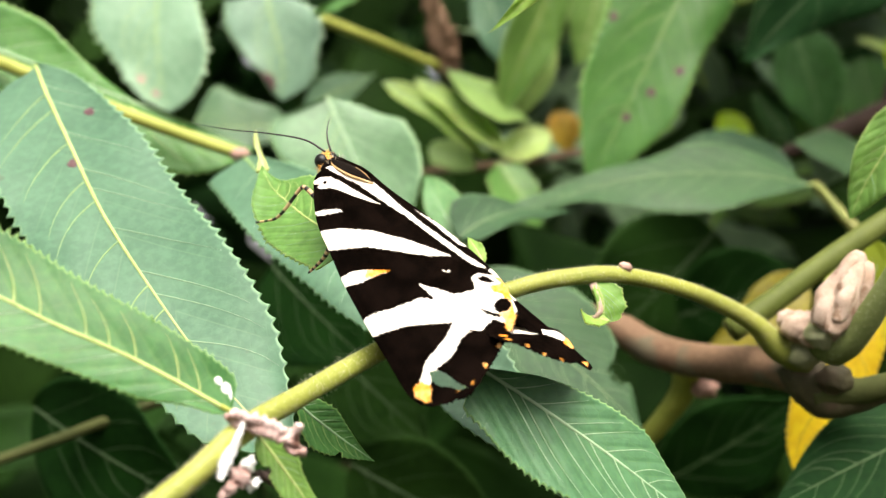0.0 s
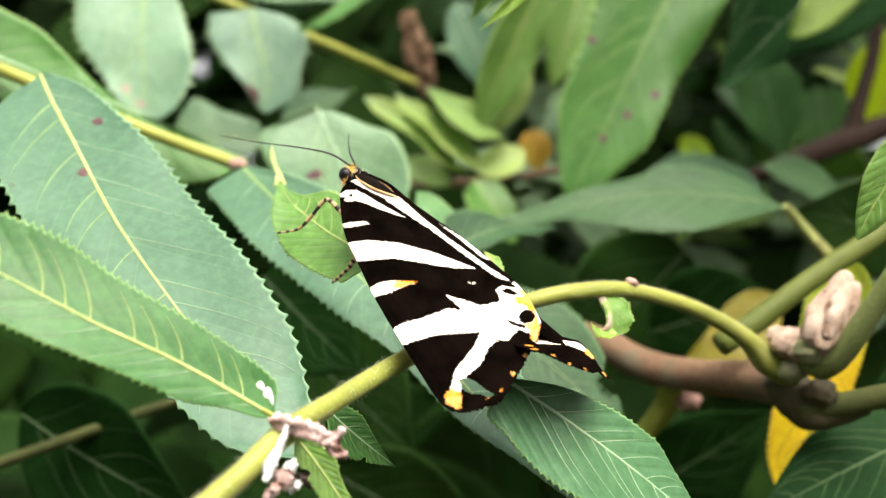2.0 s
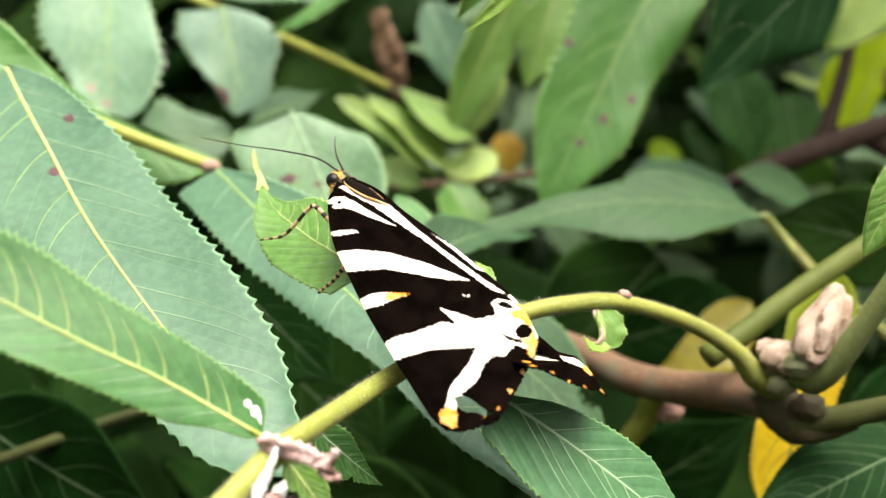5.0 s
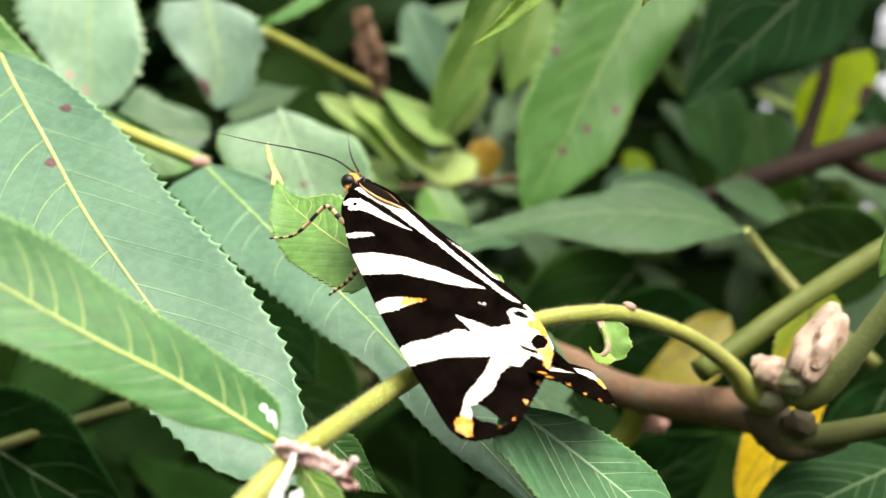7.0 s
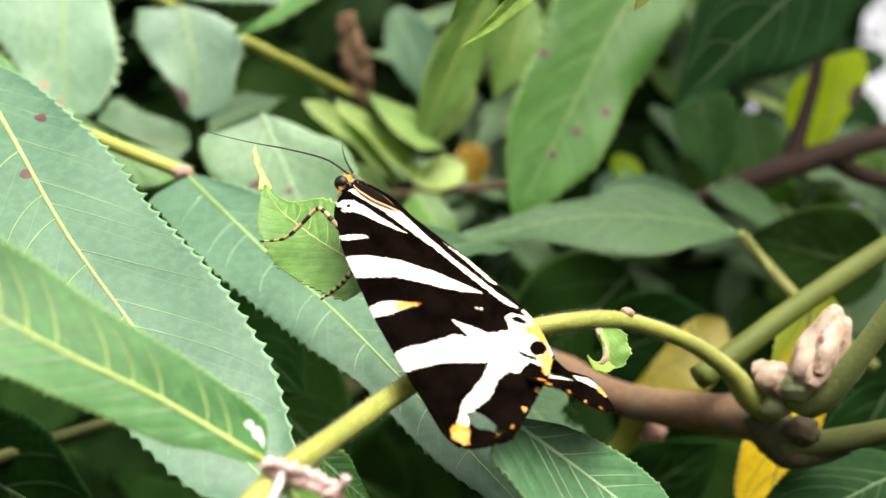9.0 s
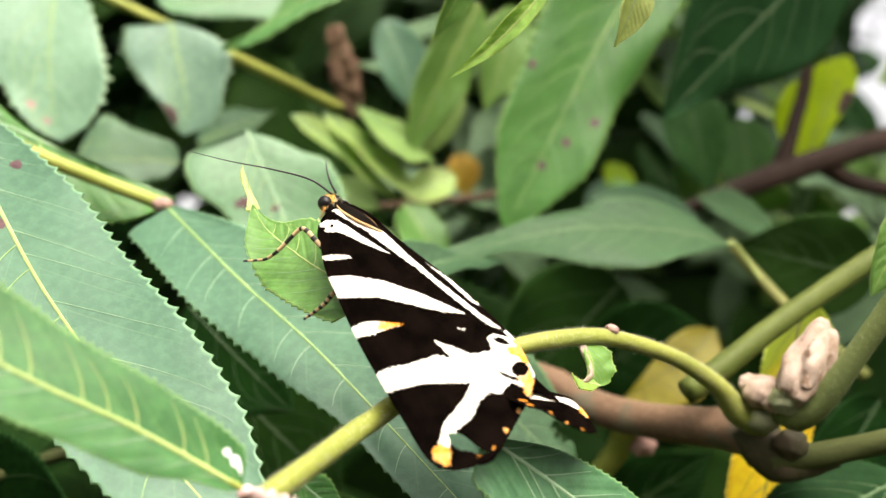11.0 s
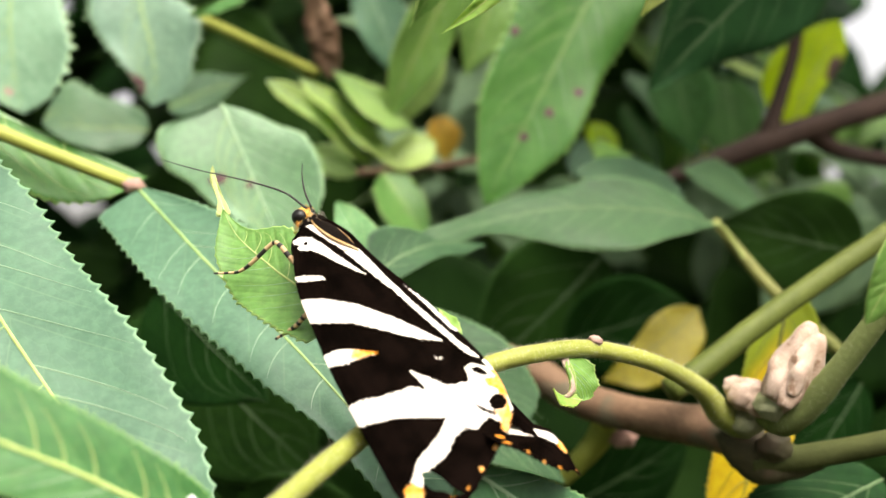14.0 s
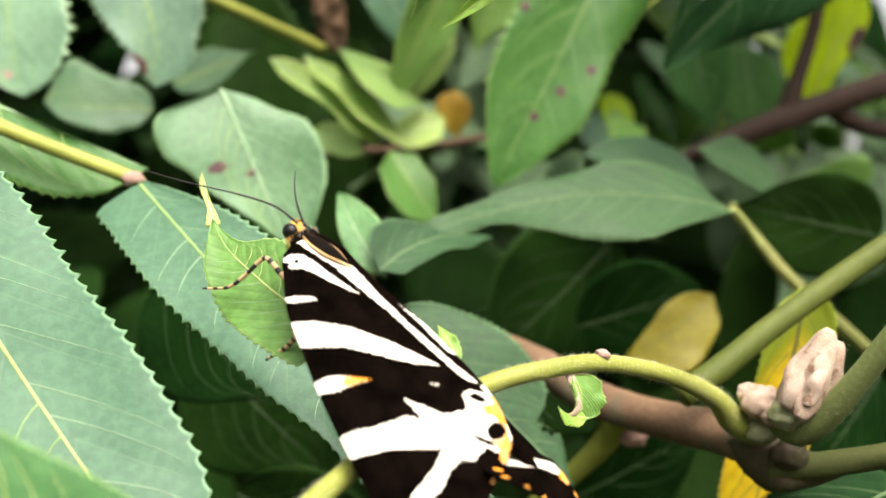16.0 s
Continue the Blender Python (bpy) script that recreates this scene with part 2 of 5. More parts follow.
def tube_data(points, radii, sides=10, n=40, rough=0.0, seed=1):
    c = spline(points, n)
    r = np.interp(np.linspace(0, 1, n), np.linspace(0, 1, len(radii)), radii)
    rng = np.random.RandomState(seed)
    verts, faces = [], []
    t = np.gradient(c, axis=0)
    t /= np.linalg.norm(t, axis=1)[:, None] + 1e-12
    ref = np.array([0.0, 0.0, 1.0]) if abs(t[0][2]) < 0.9 else np.array([1.0, 0.0, 0.0])
    lump = np.cumsum(rng.randn(n)) * 0.1
    for i in range(n):
        x = np.cross(t[i], ref)
        x /= np.linalg.norm(x)
        y = np.cross(x, t[i])
        ref = y
        for k in range(sides):
            a = 2 * math.pi * k / sides
            rr = r[i] * (1 + rough * (rng.rand() - 0.5) + rough * math.sin(3 * a + lump[i] * 6))
            verts.append(c[i] + rr * (x * math.cos(a) + y * math.sin(a)))
    for i in range(n - 1):
        for k in range(sides):
            j = (k + 1) % sides
            faces.append((i * sides + k, i * sides + j, (i + 1) * sides + j, (i + 1) * sides + k))
    faces.append(tuple(range(sides))[::-1])
    faces.append(tuple((n - 1) * sides + k for k in range(sides)))
    return verts, faces


def tube(name, points, radii, mat, parent=None, label="", sides=10, n=40, rough=0.0, seed=1):
    return mesh_object(name, *tube_data(points, radii, sides, n, rough, seed), mat, parent, label)


# the branch hangs a little above the eye: ways that leaves face are given for a level view and leaned by this
LEAN = np.array(Matrix.Rotation(radians(11), 3, "X"))


def unit(v):
    v = np.array(v, float)
    return v / (np.linalg.norm(v) + 1e-12)


# where along a blade its two half widths are given, besides the closed ends
STATIONS = (0.0, 0.03, 0.1, 0.22, 0.36, 0.5, 0.64, 0.78, 0.91, 1.0)


def eased(u, xs, ys):
    """A smooth curve through the values, without overshoot."""
    u, xs, ys = np.asarray(u, float), np.array(xs), np.array(ys)
    d = np.diff(ys) / np.diff(xs)
    g = np.zeros(len(xs))
    same = d[1:] * d[:-1] > 0
    g[1:-1][same] = (2 * d[1:] * d[:-1])[same] / (d[1:] + d[:-1])[same]
    g[0], g[-1] = d[0] * 1.5, d[-1] * 1.5
    i = np.clip(np.searchsorted(xs, u, side="right") - 1, 0, len(xs) - 2)
    w = xs[i + 1] - xs[i]
    f = (u - xs[i]) / w
    return (ys[i] * (1 + 2 * f) * (1 - f) ** 2 + g[i] * w * f * (1 - f) ** 2 + ys[i + 1] * f * f * (3 - 2 * f) + g[i + 1] * w * f * f * (f - 1))


class Blade:
    """The surface of one leaf: base, tip, width, the way it faces, its bow, sideways curve, fold and ripple."""

    def __init__(self, base, tip, width, facing=(0, -0.8, 0.6), bow=0.06, curve=0.0, fold=0.15, ripple=0.012, shape=0.8, seed=1, point=1.0, droop=0.0, turn=LEAN, form=None):
        self.form = None
        if form:
            bend, left, right = ([x * 0.001 for x in row] for row in form)
            self.form = (0.0, *bend, 0.0), (0.0, *left, 0.0), (0.0, *right, 0.0)
        self.base, self.tip, self.w = np.array(base, float), np.array(tip, float), width
        ax = self.tip - self.base
        self.len = np.linalg.norm(ax)
        self.ax = ax / self.len
        nrm = np.array(facing, float) if turn is None else turn @ np.array(facing, float)
        self.n = unit(nrm - (nrm @ self.ax) * self.ax)
        self.s = np.cross(self.ax, self.n)
        self.bow, self.curve, self.fold, self.ripple, self.shape, self.seed, self.point, self.droop = bow, curve, fold, ripple, shape, seed, point, droop

    def spine(self, u):
        """How far the midrib runs beside the straight line from base to tip."""
        if self.form:
            return eased(u, (0.0, 0.25, 0.5, 0.75, 1.0), self.form[0])
        return self.curve * self.len * 4 * np.asarray(u, float) * (1 - np.asarray(u, float))

    def half(self, u, v=0.0):
        """The half width at u, on the side that v names, or the mean of both sides."""
        u = np.clip(u, 0, 1)
        if self.form:
            a, b = eased(u, STATIONS, self.form[1]), eased(u, STATIONS, self.form[2])
            return np.where(np.asarray(v) < 0, a, np.where(np.asarray(v) > 0, b, (a + b) / 2))
        h = np.abs(np.sin(math.pi * u ** self.shape)) ** (0.62 + 0.45 * u * self.point)
        return self.w / 2 * h

    def at(self, u, v, lift=0.0, width_gain=1.0):
        """The place at u along the midrib (0 to 1) and v across (-1 to 1)."""
        u, v = np.asarray(u, float), np.asarray(v, float)
        h = self.half(u, v) * width_gain
        arch = 4 * u * (1 - u)
        k = self.seed * 1.7
        z = self.bow * self.len * arch + self.fold * np.abs(v) ** 1.3 * h
        z = z - self.droop * self.len * u ** 3
        z = z + self.ripple * self.len * (np.sin(9 * u + 2.2 * v + k) * v * v + 0.6 * np.sin(17 * u - 3 * v + 2 * k) * v * v)
        z = z + lift
        side = v * h + self.spine(u)
        return self.base + np.multiply.outer(u * self.len, self.ax) + np.multiply.outer(side, self.s) + np.multiply.outer(z, self.n)


def blade_mesh(b, teeth=44, per=5, nv=10, tooth=0.055, thick=0.00018, veins=11, bites=()):
    """A closed thin solid with a saw-toothed edge, and the coordinates that its material reads."""
    nu = teeth * per + 1
    u = np.linspace(0, 1, nu)
    v = np.linspace(-1, 1, 2 * nv + 1)
    v = np.sign(v) * np.abs(v) ** 0.85
    uu, vv = np.meshgrid(u, v, indexing="ij")
    rng = np.random.RandomState(b.seed)
    amp = np.repeat(rng.uniform(0.5, 1.3, teeth + 1), per)[:nu]
    saw = ((np.arange(nu) % per) / (per - 1.0)) ** 2.5 * amp
    gain = 1 + np.outer(tooth * saw, np.abs(v) ** 8)
    for at_u, side, depth, size in bites:
        cut = np.exp(-((uu - at_u) / size) ** 4) * (np.sign(vv) == side)
        gain = gain * (1 - depth * cut * np.abs(vv) * (1 + 0.15 * np.sin(uu * 160)))
    top = b.at(uu, vv, 0.0, gain)
    bot = b.at(uu, vv, -thick, gain)
    ncol = len(v)
    cnt = nu * ncol
    verts = np.vstack([top.reshape(-1, 3), bot.reshape(-1, 3)])
    i, j = np.meshgrid(np.arange(nu - 1), np.arange(ncol - 1), indexing="ij")
    q = (i * ncol + j).ravel()
    f_top = np.stack([q, q + 1, q + ncol + 1, q + ncol], 1)
    f_bot = np.stack([q, q + ncol, q + ncol + 1, q + 1], 1) + cnt
    e0 = np.arange(nu - 1) * ncol
    e1 = e0 + ncol - 1
    f_e0 = np.stack([e0, e0 + ncol, e0 + ncol + cnt, e0 + cnt], 1)
    f_e1 = np.stack([e1, e1 + cnt, e1 + ncol + cnt, e1 + ncol], 1)
    faces = np.vstack([f_top, f_bot, f_e0, f_e1])
    along = uu * b.len
    vein_c = veins * (uu - 0.8 * np.abs(vv) * (b.half(uu, vv) / b.len) * 2.0) + 0.5 + np.where(vv < 0, 0.45, 0.0)
    data = np.stack([vein_c, np.abs(vv), np.sign(vv)], -1).reshape(-1, 3)
    return verts, faces.tolist(), np.vstack([data, data])


def strip_on(b, uv, radii, sides=6, lift=0.0):
    pts = np.array([b.at(u, v, lift) for u, v in uv])
    return tube_data(pts, radii, sides, max(8, len(pts) * 3))


def leaf(name, b, mat, parent=None, label="", category="", group="", midrib=None, side_mat=None, laterals=0, petiole=None, stalk_mat=None, teeth=44, per=5, nv=10, tooth=0.055, bites=(), rib=0.00035, veins=11, hook=0.6, ahead=(0.8, 0.95), span=0.80):
    """One leaf: its blade, with the midrib and the main side veins as pieces of their own."""
    verts, faces, data = blade_mesh(b, teeth, per, nv, tooth, veins=veins, bites=bites)
    ob = mesh_object(name, verts, faces, mat, parent)
    rim = 2 * teeth * per
    ob.data.polygons.foreach_set("use_smooth", [True] * (len(faces) - rim) + [False] * rim)
    a = ob.data.attributes.new("leaf", "FLOAT_VECTOR", "POINT")
    a.data.foreach_set("vector", data.ravel())
    if label:
        tagged(ob, label, category, group)
    mid_mat, lat_mat = midrib or (VEIN if mat in (FRESH, YOUNG, LIME) else SHADE_DARK_VEIN if mat == SHADE_DARK else SHADE_DULL_VEIN if mat in (SHADE_DULL, HALF_SHADE, DEEP_SHADE) else OLIVE_STALK if mat in (YELLOW, OLIVE, OCHRE) else PALE_VEIN), SHADE_DARK_VEIN if mat == SHADE_DARK else SHADE_DULL_VEIN if mat in (SHADE_DULL, HALF_SHADE, DEEP_SHADE) else PALE_VEIN
    side_mat = side_mat or (SHADE_DARK_VEIN if mat == SHADE_DARK else SHADE_DULL_VEIN if mat in (SHADE_DULL, HALF_SHADE, DEEP_SHADE) else SIDE_VEIN)
    if mat in (YELLOW, OLIVE, OCHRE):
        lat_mat = side_mat = OLIVE_STALK
    us = np.linspace(0.0, 0.97, 14)
    mesh_object("midrib", *strip_on(b, [(x, 0.0) for x in us], [rib, rib * 0.75, rib * 0.2], lift=-rib * 0.10), mid_mat, ob)
    for k in range(laterals):
        u0 = 0.05 + span * k / max(1, laterals) + 0.02 * math.sin(k * 2.1 + b.seed)
        for side in (-1, 1):
            uu = u0 + (0.035 if side > 0 else 0.0)
            wide = 1.15 if side > 0 else 1.0
            reach = ahead[side > 0] * b.half(uu + 0.1, side) / b.len * 2.0
            far = (0.72 if side > 0 else 0.90) + 0.05 * math.sin(k * 1.7)
            bend = hook if side > 0 else 0.1
            line = [(min(0.985, uu + reach * ((1 - bend) * s * 0.75 + bend * s * s)), side * min(0.92, far * wide) * s) for s in np.linspace(0, 1, 9)]
            # one side's veins are coloured paler for light reflected along them
            thin = 0.30 if side > 0 else 0.22
            mesh_object("vein", *strip_on(b, line, [rib * thin, rib * thin * 0.7, rib * 0.05], 5, lift=rib * 0.10), side_mat if side > 0 else lat_mat, ob)
    if petiole is not None:
        pts = [petiole, (np.array(petiole) * 0.45 + b.at(0, 0) * 0.55), b.at(0.0, 0), b.at(0.03, 0)]
        tube("petiole", pts, [rib * 1.6, rib * 1.3, rib], stalk_mat or VEIN, ob, sides=8, n=14)
    return ob


def where(b, place):
    """u and v of the blade nearest to a place."""
    d = np.array(place, float) - b.base
    u = float(np.clip(d @ b.ax / b.len, 0.02, 0.98))
    off = float(d @ b.s - b.spine(u))
    return u, float(np.clip(off / max(1e-6, b.half(u, off)), -0.95, 0.95))


def patch(name, b, place, size, mat, parent, label="", stretch=(1.0, 1.0), lift=0.00005, seed=1):
    """An uneven thin patch that lies on a blade."""
    rng = np.random.RandomState(seed)
    u0, v0 = where(b, place)
    verts, faces, n = [b.at(u0, v0, lift * 1.6)], [], 22
    wob = 1 + 0.08 * np.sin(np.arange(n) * 0.9 + seed) + 0.07 * rng.randn(n)
    for ring, f in enumerate((0.6, 1.0)):
        for k in range(n):
            a = 2 * math.pi * k / n
            r = size * f * (wob[k] if ring else 1.0)
            verts.append(b.at(u0 + r * stretch[0] * math.cos(a) / b.len, np.clip(v0 + r * stretch[1] * math.sin(a) / b.half(u0, v0), -1, 1), lift * (1.4 if ring == 0 else -0.5)))
    for k in range(n):
        j = (k + 1) % n
        faces += [(0, 1 + k, 1 + j), (1 + k, 1 + n + k, 1 + n + j, 1 + j)]
    return mesh_object(name, verts, faces, mat, parent, label)


def empty_thing(name, at, label, category, group=""):
    e = new(name)
    e.empty_display_size = 0.005
    tagged(e, label, category, group)
    return e


def ellipsoid(name, m, size, mat, parent=None, label="", seg=18, rings=12, lumps=0.0, seed=1):
    bm = bmesh.new()
    bmesh.ops.create_uvsphere(bm, u_segments=seg, v_segments=rings, radius=1.0)
    for v in bm.verts:
        k = 1 + lumps * noise.noise(v.co * 2.3 + Vector((seed, 0, 0)))
        v.co = m @ Vector((v.co.x * size[0] * k, v.co.y * size[1] * k, v.co.z * size[2] * k))
    for f in bm.faces:
        f.smooth = True
    me = bpy.data.meshes.new(name)
    bm.to_mesh(me)
    bm.free()
    me.materials.append(mat)
    ob = new(name, me)
    if parent:
        ob.parent = parent
    if label:
        tagged(ob, label)
    return ob


def teardrop(name, base, tip, width, mat, parent, label, seed):
    """A bud scale: full near its base, drawn to a point, a little creased along its length."""
    b, e = np.array(base), np.array(tip)
    ax = unit(e - b)
    x = unit(np.cross(ax, (0.1, -1.0, 0.2)))
    y = np.cross(ax, x)
    n, sides = 26, 24
    verts, faces = [], []
    for i in range(n):
        u = i / (n - 1)
        r = width / 2 * math.sin(math.pi * (0.06 + 0.92 * u) ** 0.95) ** 0.55 * (1 - 0.15 * u)
        for k in range(sides):
            a = 2 * math.pi * k / sides
            crease = 1 + 0.10 * noise.noise(Vector((6 * u, 2 * math.cos(a), 2 * math.sin(a) + seed))) + 0.04 * math.sin(5 * a + seed + 2 * u) + 0.05 * math.sin(11 * u + 2 * a + seed)
            p = b + ax * u * np.linalg.norm(e - b) + (x * math.cos(a) + y * 0.75 * math.sin(a)) * r * crease
            verts.append(p + (x * 0.05 + y * 0.05) * width * math.sin(9 * u + seed))
    for i in range(n - 1):
        for k in range(sides):
            j = (k + 1) % sides
            faces.append((i * sides + k, i * sides + j, (i + 1) * sides + j, (i + 1) * sides + k))
    return mesh_object(name, verts, faces + [tuple(range(sides))[::-1], tuple((n - 1) * sides + k for k in range(sides))], mat, parent, label)


def down(name, points, radii, length, count, mat, parent, seed=3):
    """Fine hairs that stand off a stem, as one mesh of thin spikes."""
    rng = np.random.RandomState(seed)
    c = spline(points, 200)
    t = np.gradient(c, axis=0)
    r = np.interp(np.linspace(0, 1, 200), np.linspace(0, 1, len(radii)), radii)
    verts, faces = [], []
    for _ in range(count):
        i = rng.randint(200)
        ax = unit(t[i])
        d = rng.randn(3)
        d = unit(d - (d @ ax) * ax)
        p = c[i] + d * r[i] * 0.95
        e = p + (d + 0.5 * rng.randn(3)) * length * rng.uniform(0.5, 1.2)
        s = np.cross(d, ax) * length * 0.05
        k = len(verts)
        verts += [p - s, p + s, p + ax * length * 0.06, e]
        faces += [(k, k + 1, k + 3), (k + 1, k + 2, k + 3), (k + 2, k, k + 3)]
    return tagged(mesh_object(name, verts, faces, mat, parent), kind="stuff")


# ---- ground and the thicket behind ----
def ground():
    bm = bmesh.new()
    bmesh.ops.create_grid(bm, x_segments=60, y_segments=60, size=400)
    for v in bm.verts:
        v.co.z = 0.02 * noise.noise(v.co * 0.15)
    me = bpy.data.meshes.new("ground")
    bm.to_mesh(me)
    bm.free()
    m, nt, b = node_material("leaf_litter_soil")
    c = mix_rgb(nt, ramp(nt, noise_tex(nt, 1.5, 5), 0.35, 0.65), (0.018, 0.028, 0.009), (0.035, 0.028, 0.016))
    nt.links.new(c, b.inputs["Base Color"])
    b.inputs["Roughness"].default_value = 1.0
    b.inputs["Specular IOR Level"].default_value = 0.0
    me.materials.append(m)
    return tagged(new("ground", me), "dark soil with low weeds under the tree", "ground", kind="structure")


ground()


def thicket(name, label, count, box, size, mat, seed, teeth=10, keep=None):
    """A mass of leaves on the far side of the branch, joined, with the gaps between them left open."""
    rng = np.random.RandomState(seed)
    verts, faces, data, total = [], [], [], 0
    made = 0
    while made < count:
        p = np.array([rng.uniform(*box[0]), rng.uniform(*box[1]), rng.uniform(*box[2])])
        d = unit((rng.randn() * 0.8, rng.randn() * 0.4, -0.5 + rng.randn() * 0.5))
        ln = rng.uniform(*size)
        face = unit((rng.randn() * 0.5, -0.6 + rng.randn() * 0.4, 0.7))
        if keep and not (keep(p) and keep(p + d * ln * 0.5) and keep(p + d * ln)):
            made += 0 if rng.rand() < 0.9 else 1
            continue
        b = Blade(p, p + d * ln, ln * rng.uniform(0.3, 0.42), face, rng.uniform(-0.05, 0.12), rng.uniform(-0.05, 0.05), rng.uniform(0, 0.3), 0.015, 0.8, rng.randint(1, 999))
        v, f, a = blade_mesh(b, teeth, 3, 3 if teeth > 5 else 1, 0.05, 0.0004)
        verts.append(v)
        faces += [tuple(x + total for x in q) for q in f]
        data.append(a)
        total += len(v)
        made += 1
    ob = mesh_object(name, np.vstack(verts), faces, mat)
    at = ob.data.attributes.new("leaf", "FLOAT_VECTOR", "POINT")
    at.data.foreach_set("vector", np.vstack(data).ravel())
    return tagged(ob, label, "foliage", kind="stuff")


# ---- the twig with the moth ----
def twig_branch():
    t = empty_thing("walnut_branch", (0, 0, 0), "living walnut branch with green downy twig, buds and serrated leaves", "branch")
    TW = [(-0.0199, -0.0209, 1.2816), (-0.0166, -0.0164, 1.2845), (-0.0134, -0.0129, 1.2877), (-0.0094, -0.0068, 1.2903), (-0.0037, 0.0007, 1.2937), (0.0025, 0.0061, 1.2972), (0.0097, 0.0097, 1.2998), (0.0154, 0.0115, 1.3009), (0.0213, 0.0146, 1.3011), (0.0299, 0.0205, 1.2993), (0.0375, 0.0268, 1.2960), (0.0412, 0.0299, 1.2929), (0.0450, 0.0318, 1.2911)]
    RA = [0.00100, 0.0010, 0.00105, 0.00095, 0.00095, 0.00095, 0.0009, 0.0009, 0.00088, 0.0009, 0.0011, 0.0016, 0.0018]
    tube("twig", TW, RA, TWIG, t, "arched yellow-green downy twig", 14, 120, 0.03)
    down("down", TW, RA, 0.00030, 9000, FUZZ, t)
    ellipsoid("leaf_scar", Matrix.Translation((0.0214, 0.0142, 1.3020)) @ pose(0, 0, 0, 0, 20, 0), (0.0007, 0.0006, 0.0005), PINK, t, "small pinkish leaf scar", lumps=0.4)
    # the older wood and its fork
    tube("branch_wood", [(0.0465, 0.0337, 1.2890), (0.0447, 0.0346, 1.2899), (0.0407, 0.0406, 1.2905), (0.0361, 0.0507, 1.2907), (0.0312, 0.0596, 1.2922), (0.0256, 0.0680, 1.2961), (0.0156, 0.0815, 1.2998)], [0.0026, 0.0029, 0.0026, 0.0025, 0.0026, 0.0024, 0.0022], BARK, t, "smooth brown older wood", 14, 70, 0.04)
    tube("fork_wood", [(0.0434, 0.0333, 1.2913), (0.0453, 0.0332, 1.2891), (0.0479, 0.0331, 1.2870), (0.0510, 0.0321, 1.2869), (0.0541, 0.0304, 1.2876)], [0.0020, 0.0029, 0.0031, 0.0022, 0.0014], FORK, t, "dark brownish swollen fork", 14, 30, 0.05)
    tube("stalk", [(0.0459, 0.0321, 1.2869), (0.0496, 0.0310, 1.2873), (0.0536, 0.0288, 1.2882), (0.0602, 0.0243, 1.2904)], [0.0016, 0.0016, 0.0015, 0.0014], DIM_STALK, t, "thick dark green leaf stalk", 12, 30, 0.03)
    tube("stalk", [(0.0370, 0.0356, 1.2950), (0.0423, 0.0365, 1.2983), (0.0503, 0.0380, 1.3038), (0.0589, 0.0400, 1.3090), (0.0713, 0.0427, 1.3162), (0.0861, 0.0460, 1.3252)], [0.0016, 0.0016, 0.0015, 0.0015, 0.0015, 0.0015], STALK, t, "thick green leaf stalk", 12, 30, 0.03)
    tube("stalk", [(0.0453, 0.0278, 1.2930), (0.0467, 0.0254, 1.2926), (0.0481, 0.0225, 1.2943), (0.0505, 0.0184, 1.2996), (0.0550, 0.0124, 1.3096)], [0.0013, 0.0019, 0.0016, 0.0013, 0.0012], PALE_STALK, t, "pale green downy leaf stalk", 12, 40, 0.03)
    down("down", [(0.0467, 0.0254, 1.2926), (0.0481, 0.0225, 1.2943), (0.0505, 0.0184, 1.2996), (0.0550, 0.0124, 1.3096)], [0.0019, 0.0016, 0.0013, 0.0012], 0.00026, 1500, FUZZ, t, 5)
    for k, (base, tip, width) in enumerate((
        ((0.0450, 0.0238, 1.2940), (0.0497, 0.0238, 1.3036), 0.0060),
        ((0.0441, 0.0229, 1.2953), (0.0487, 0.0229, 1.3031), 0.0035),
        ((0.0470, 0.0228, 1.2949), (0.0502, 0.0228, 1.3025), 0.0038),
        ((0.0452, 0.0219, 1.2943), (0.0488, 0.0219, 1.3024), 0.0034),
        ((0.0455, 0.0210, 1.2958), (0.0476, 0.0210, 1.3004), 0.0022))):
        teardrop("bud_scale", base, tip, width, BUD, t, "downy pinkish-beige bud scale", k + 2)
        down("down", [base, (np.array(base) + np.array(tip)) / 2, tip], [width * 0.3, width * 0.46, width * 0.2], 0.00022, 420, FUZZ, t, 20 + k)
    for k, (c, size, mat) in enumerate((
        ((0.0432, 0.0278, 1.2952), (0.0021, 0.0019, 0.0019), BUD),
        ((0.0424, 0.0284, 1.2962), (0.0015, 0.0013, 0.0012), BUD),
        ((0.0441, 0.0276, 1.2958), (0.0014, 0.0012, 0.0014), BUD),
        ((0.0453, 0.0246, 1.2944), (0.0022, 0.0018, 0.0018), DOWNY),
        ((0.0445, 0.0262, 1.2942), (0.0016, 0.0014, 0.0014), BUD),
        ((0.0442, 0.0292, 1.2919), (0.0020, 0.0018, 0.0016), DOWNY),
        ((0.0479, 0.0300, 1.2890), (0.0022, 0.0018, 0.0018), FORK))):
        ellipsoid("node", Matrix.Translation(c), size, mat, t, "downy pinkish swelling" if mat == BUD else "", 24, 16, 0.22, k + 5)
    tube("side_shoot", [(0.0349, 0.0550, 1.2898), (0.0350, 0.0587, 1.2863), (0.0326, 0.0626, 1.2819), (0.0284, 0.0678, 1.2763), (0.0235, 0.0732, 1.2695)], [0.0022, 0.0019, 0.0016, 0.0014, 0.0013], RACHIS, t, "yellow-green side shoot", 12, 30, 0.04)
    ellipsoid("leaf_scar", Matrix.Translation((0.0374, 0.0555, 1.2870)), (0.0019, 0.0016, 0.0017), PINK, t, "pink rounded leaf scar", lumps=0.4)
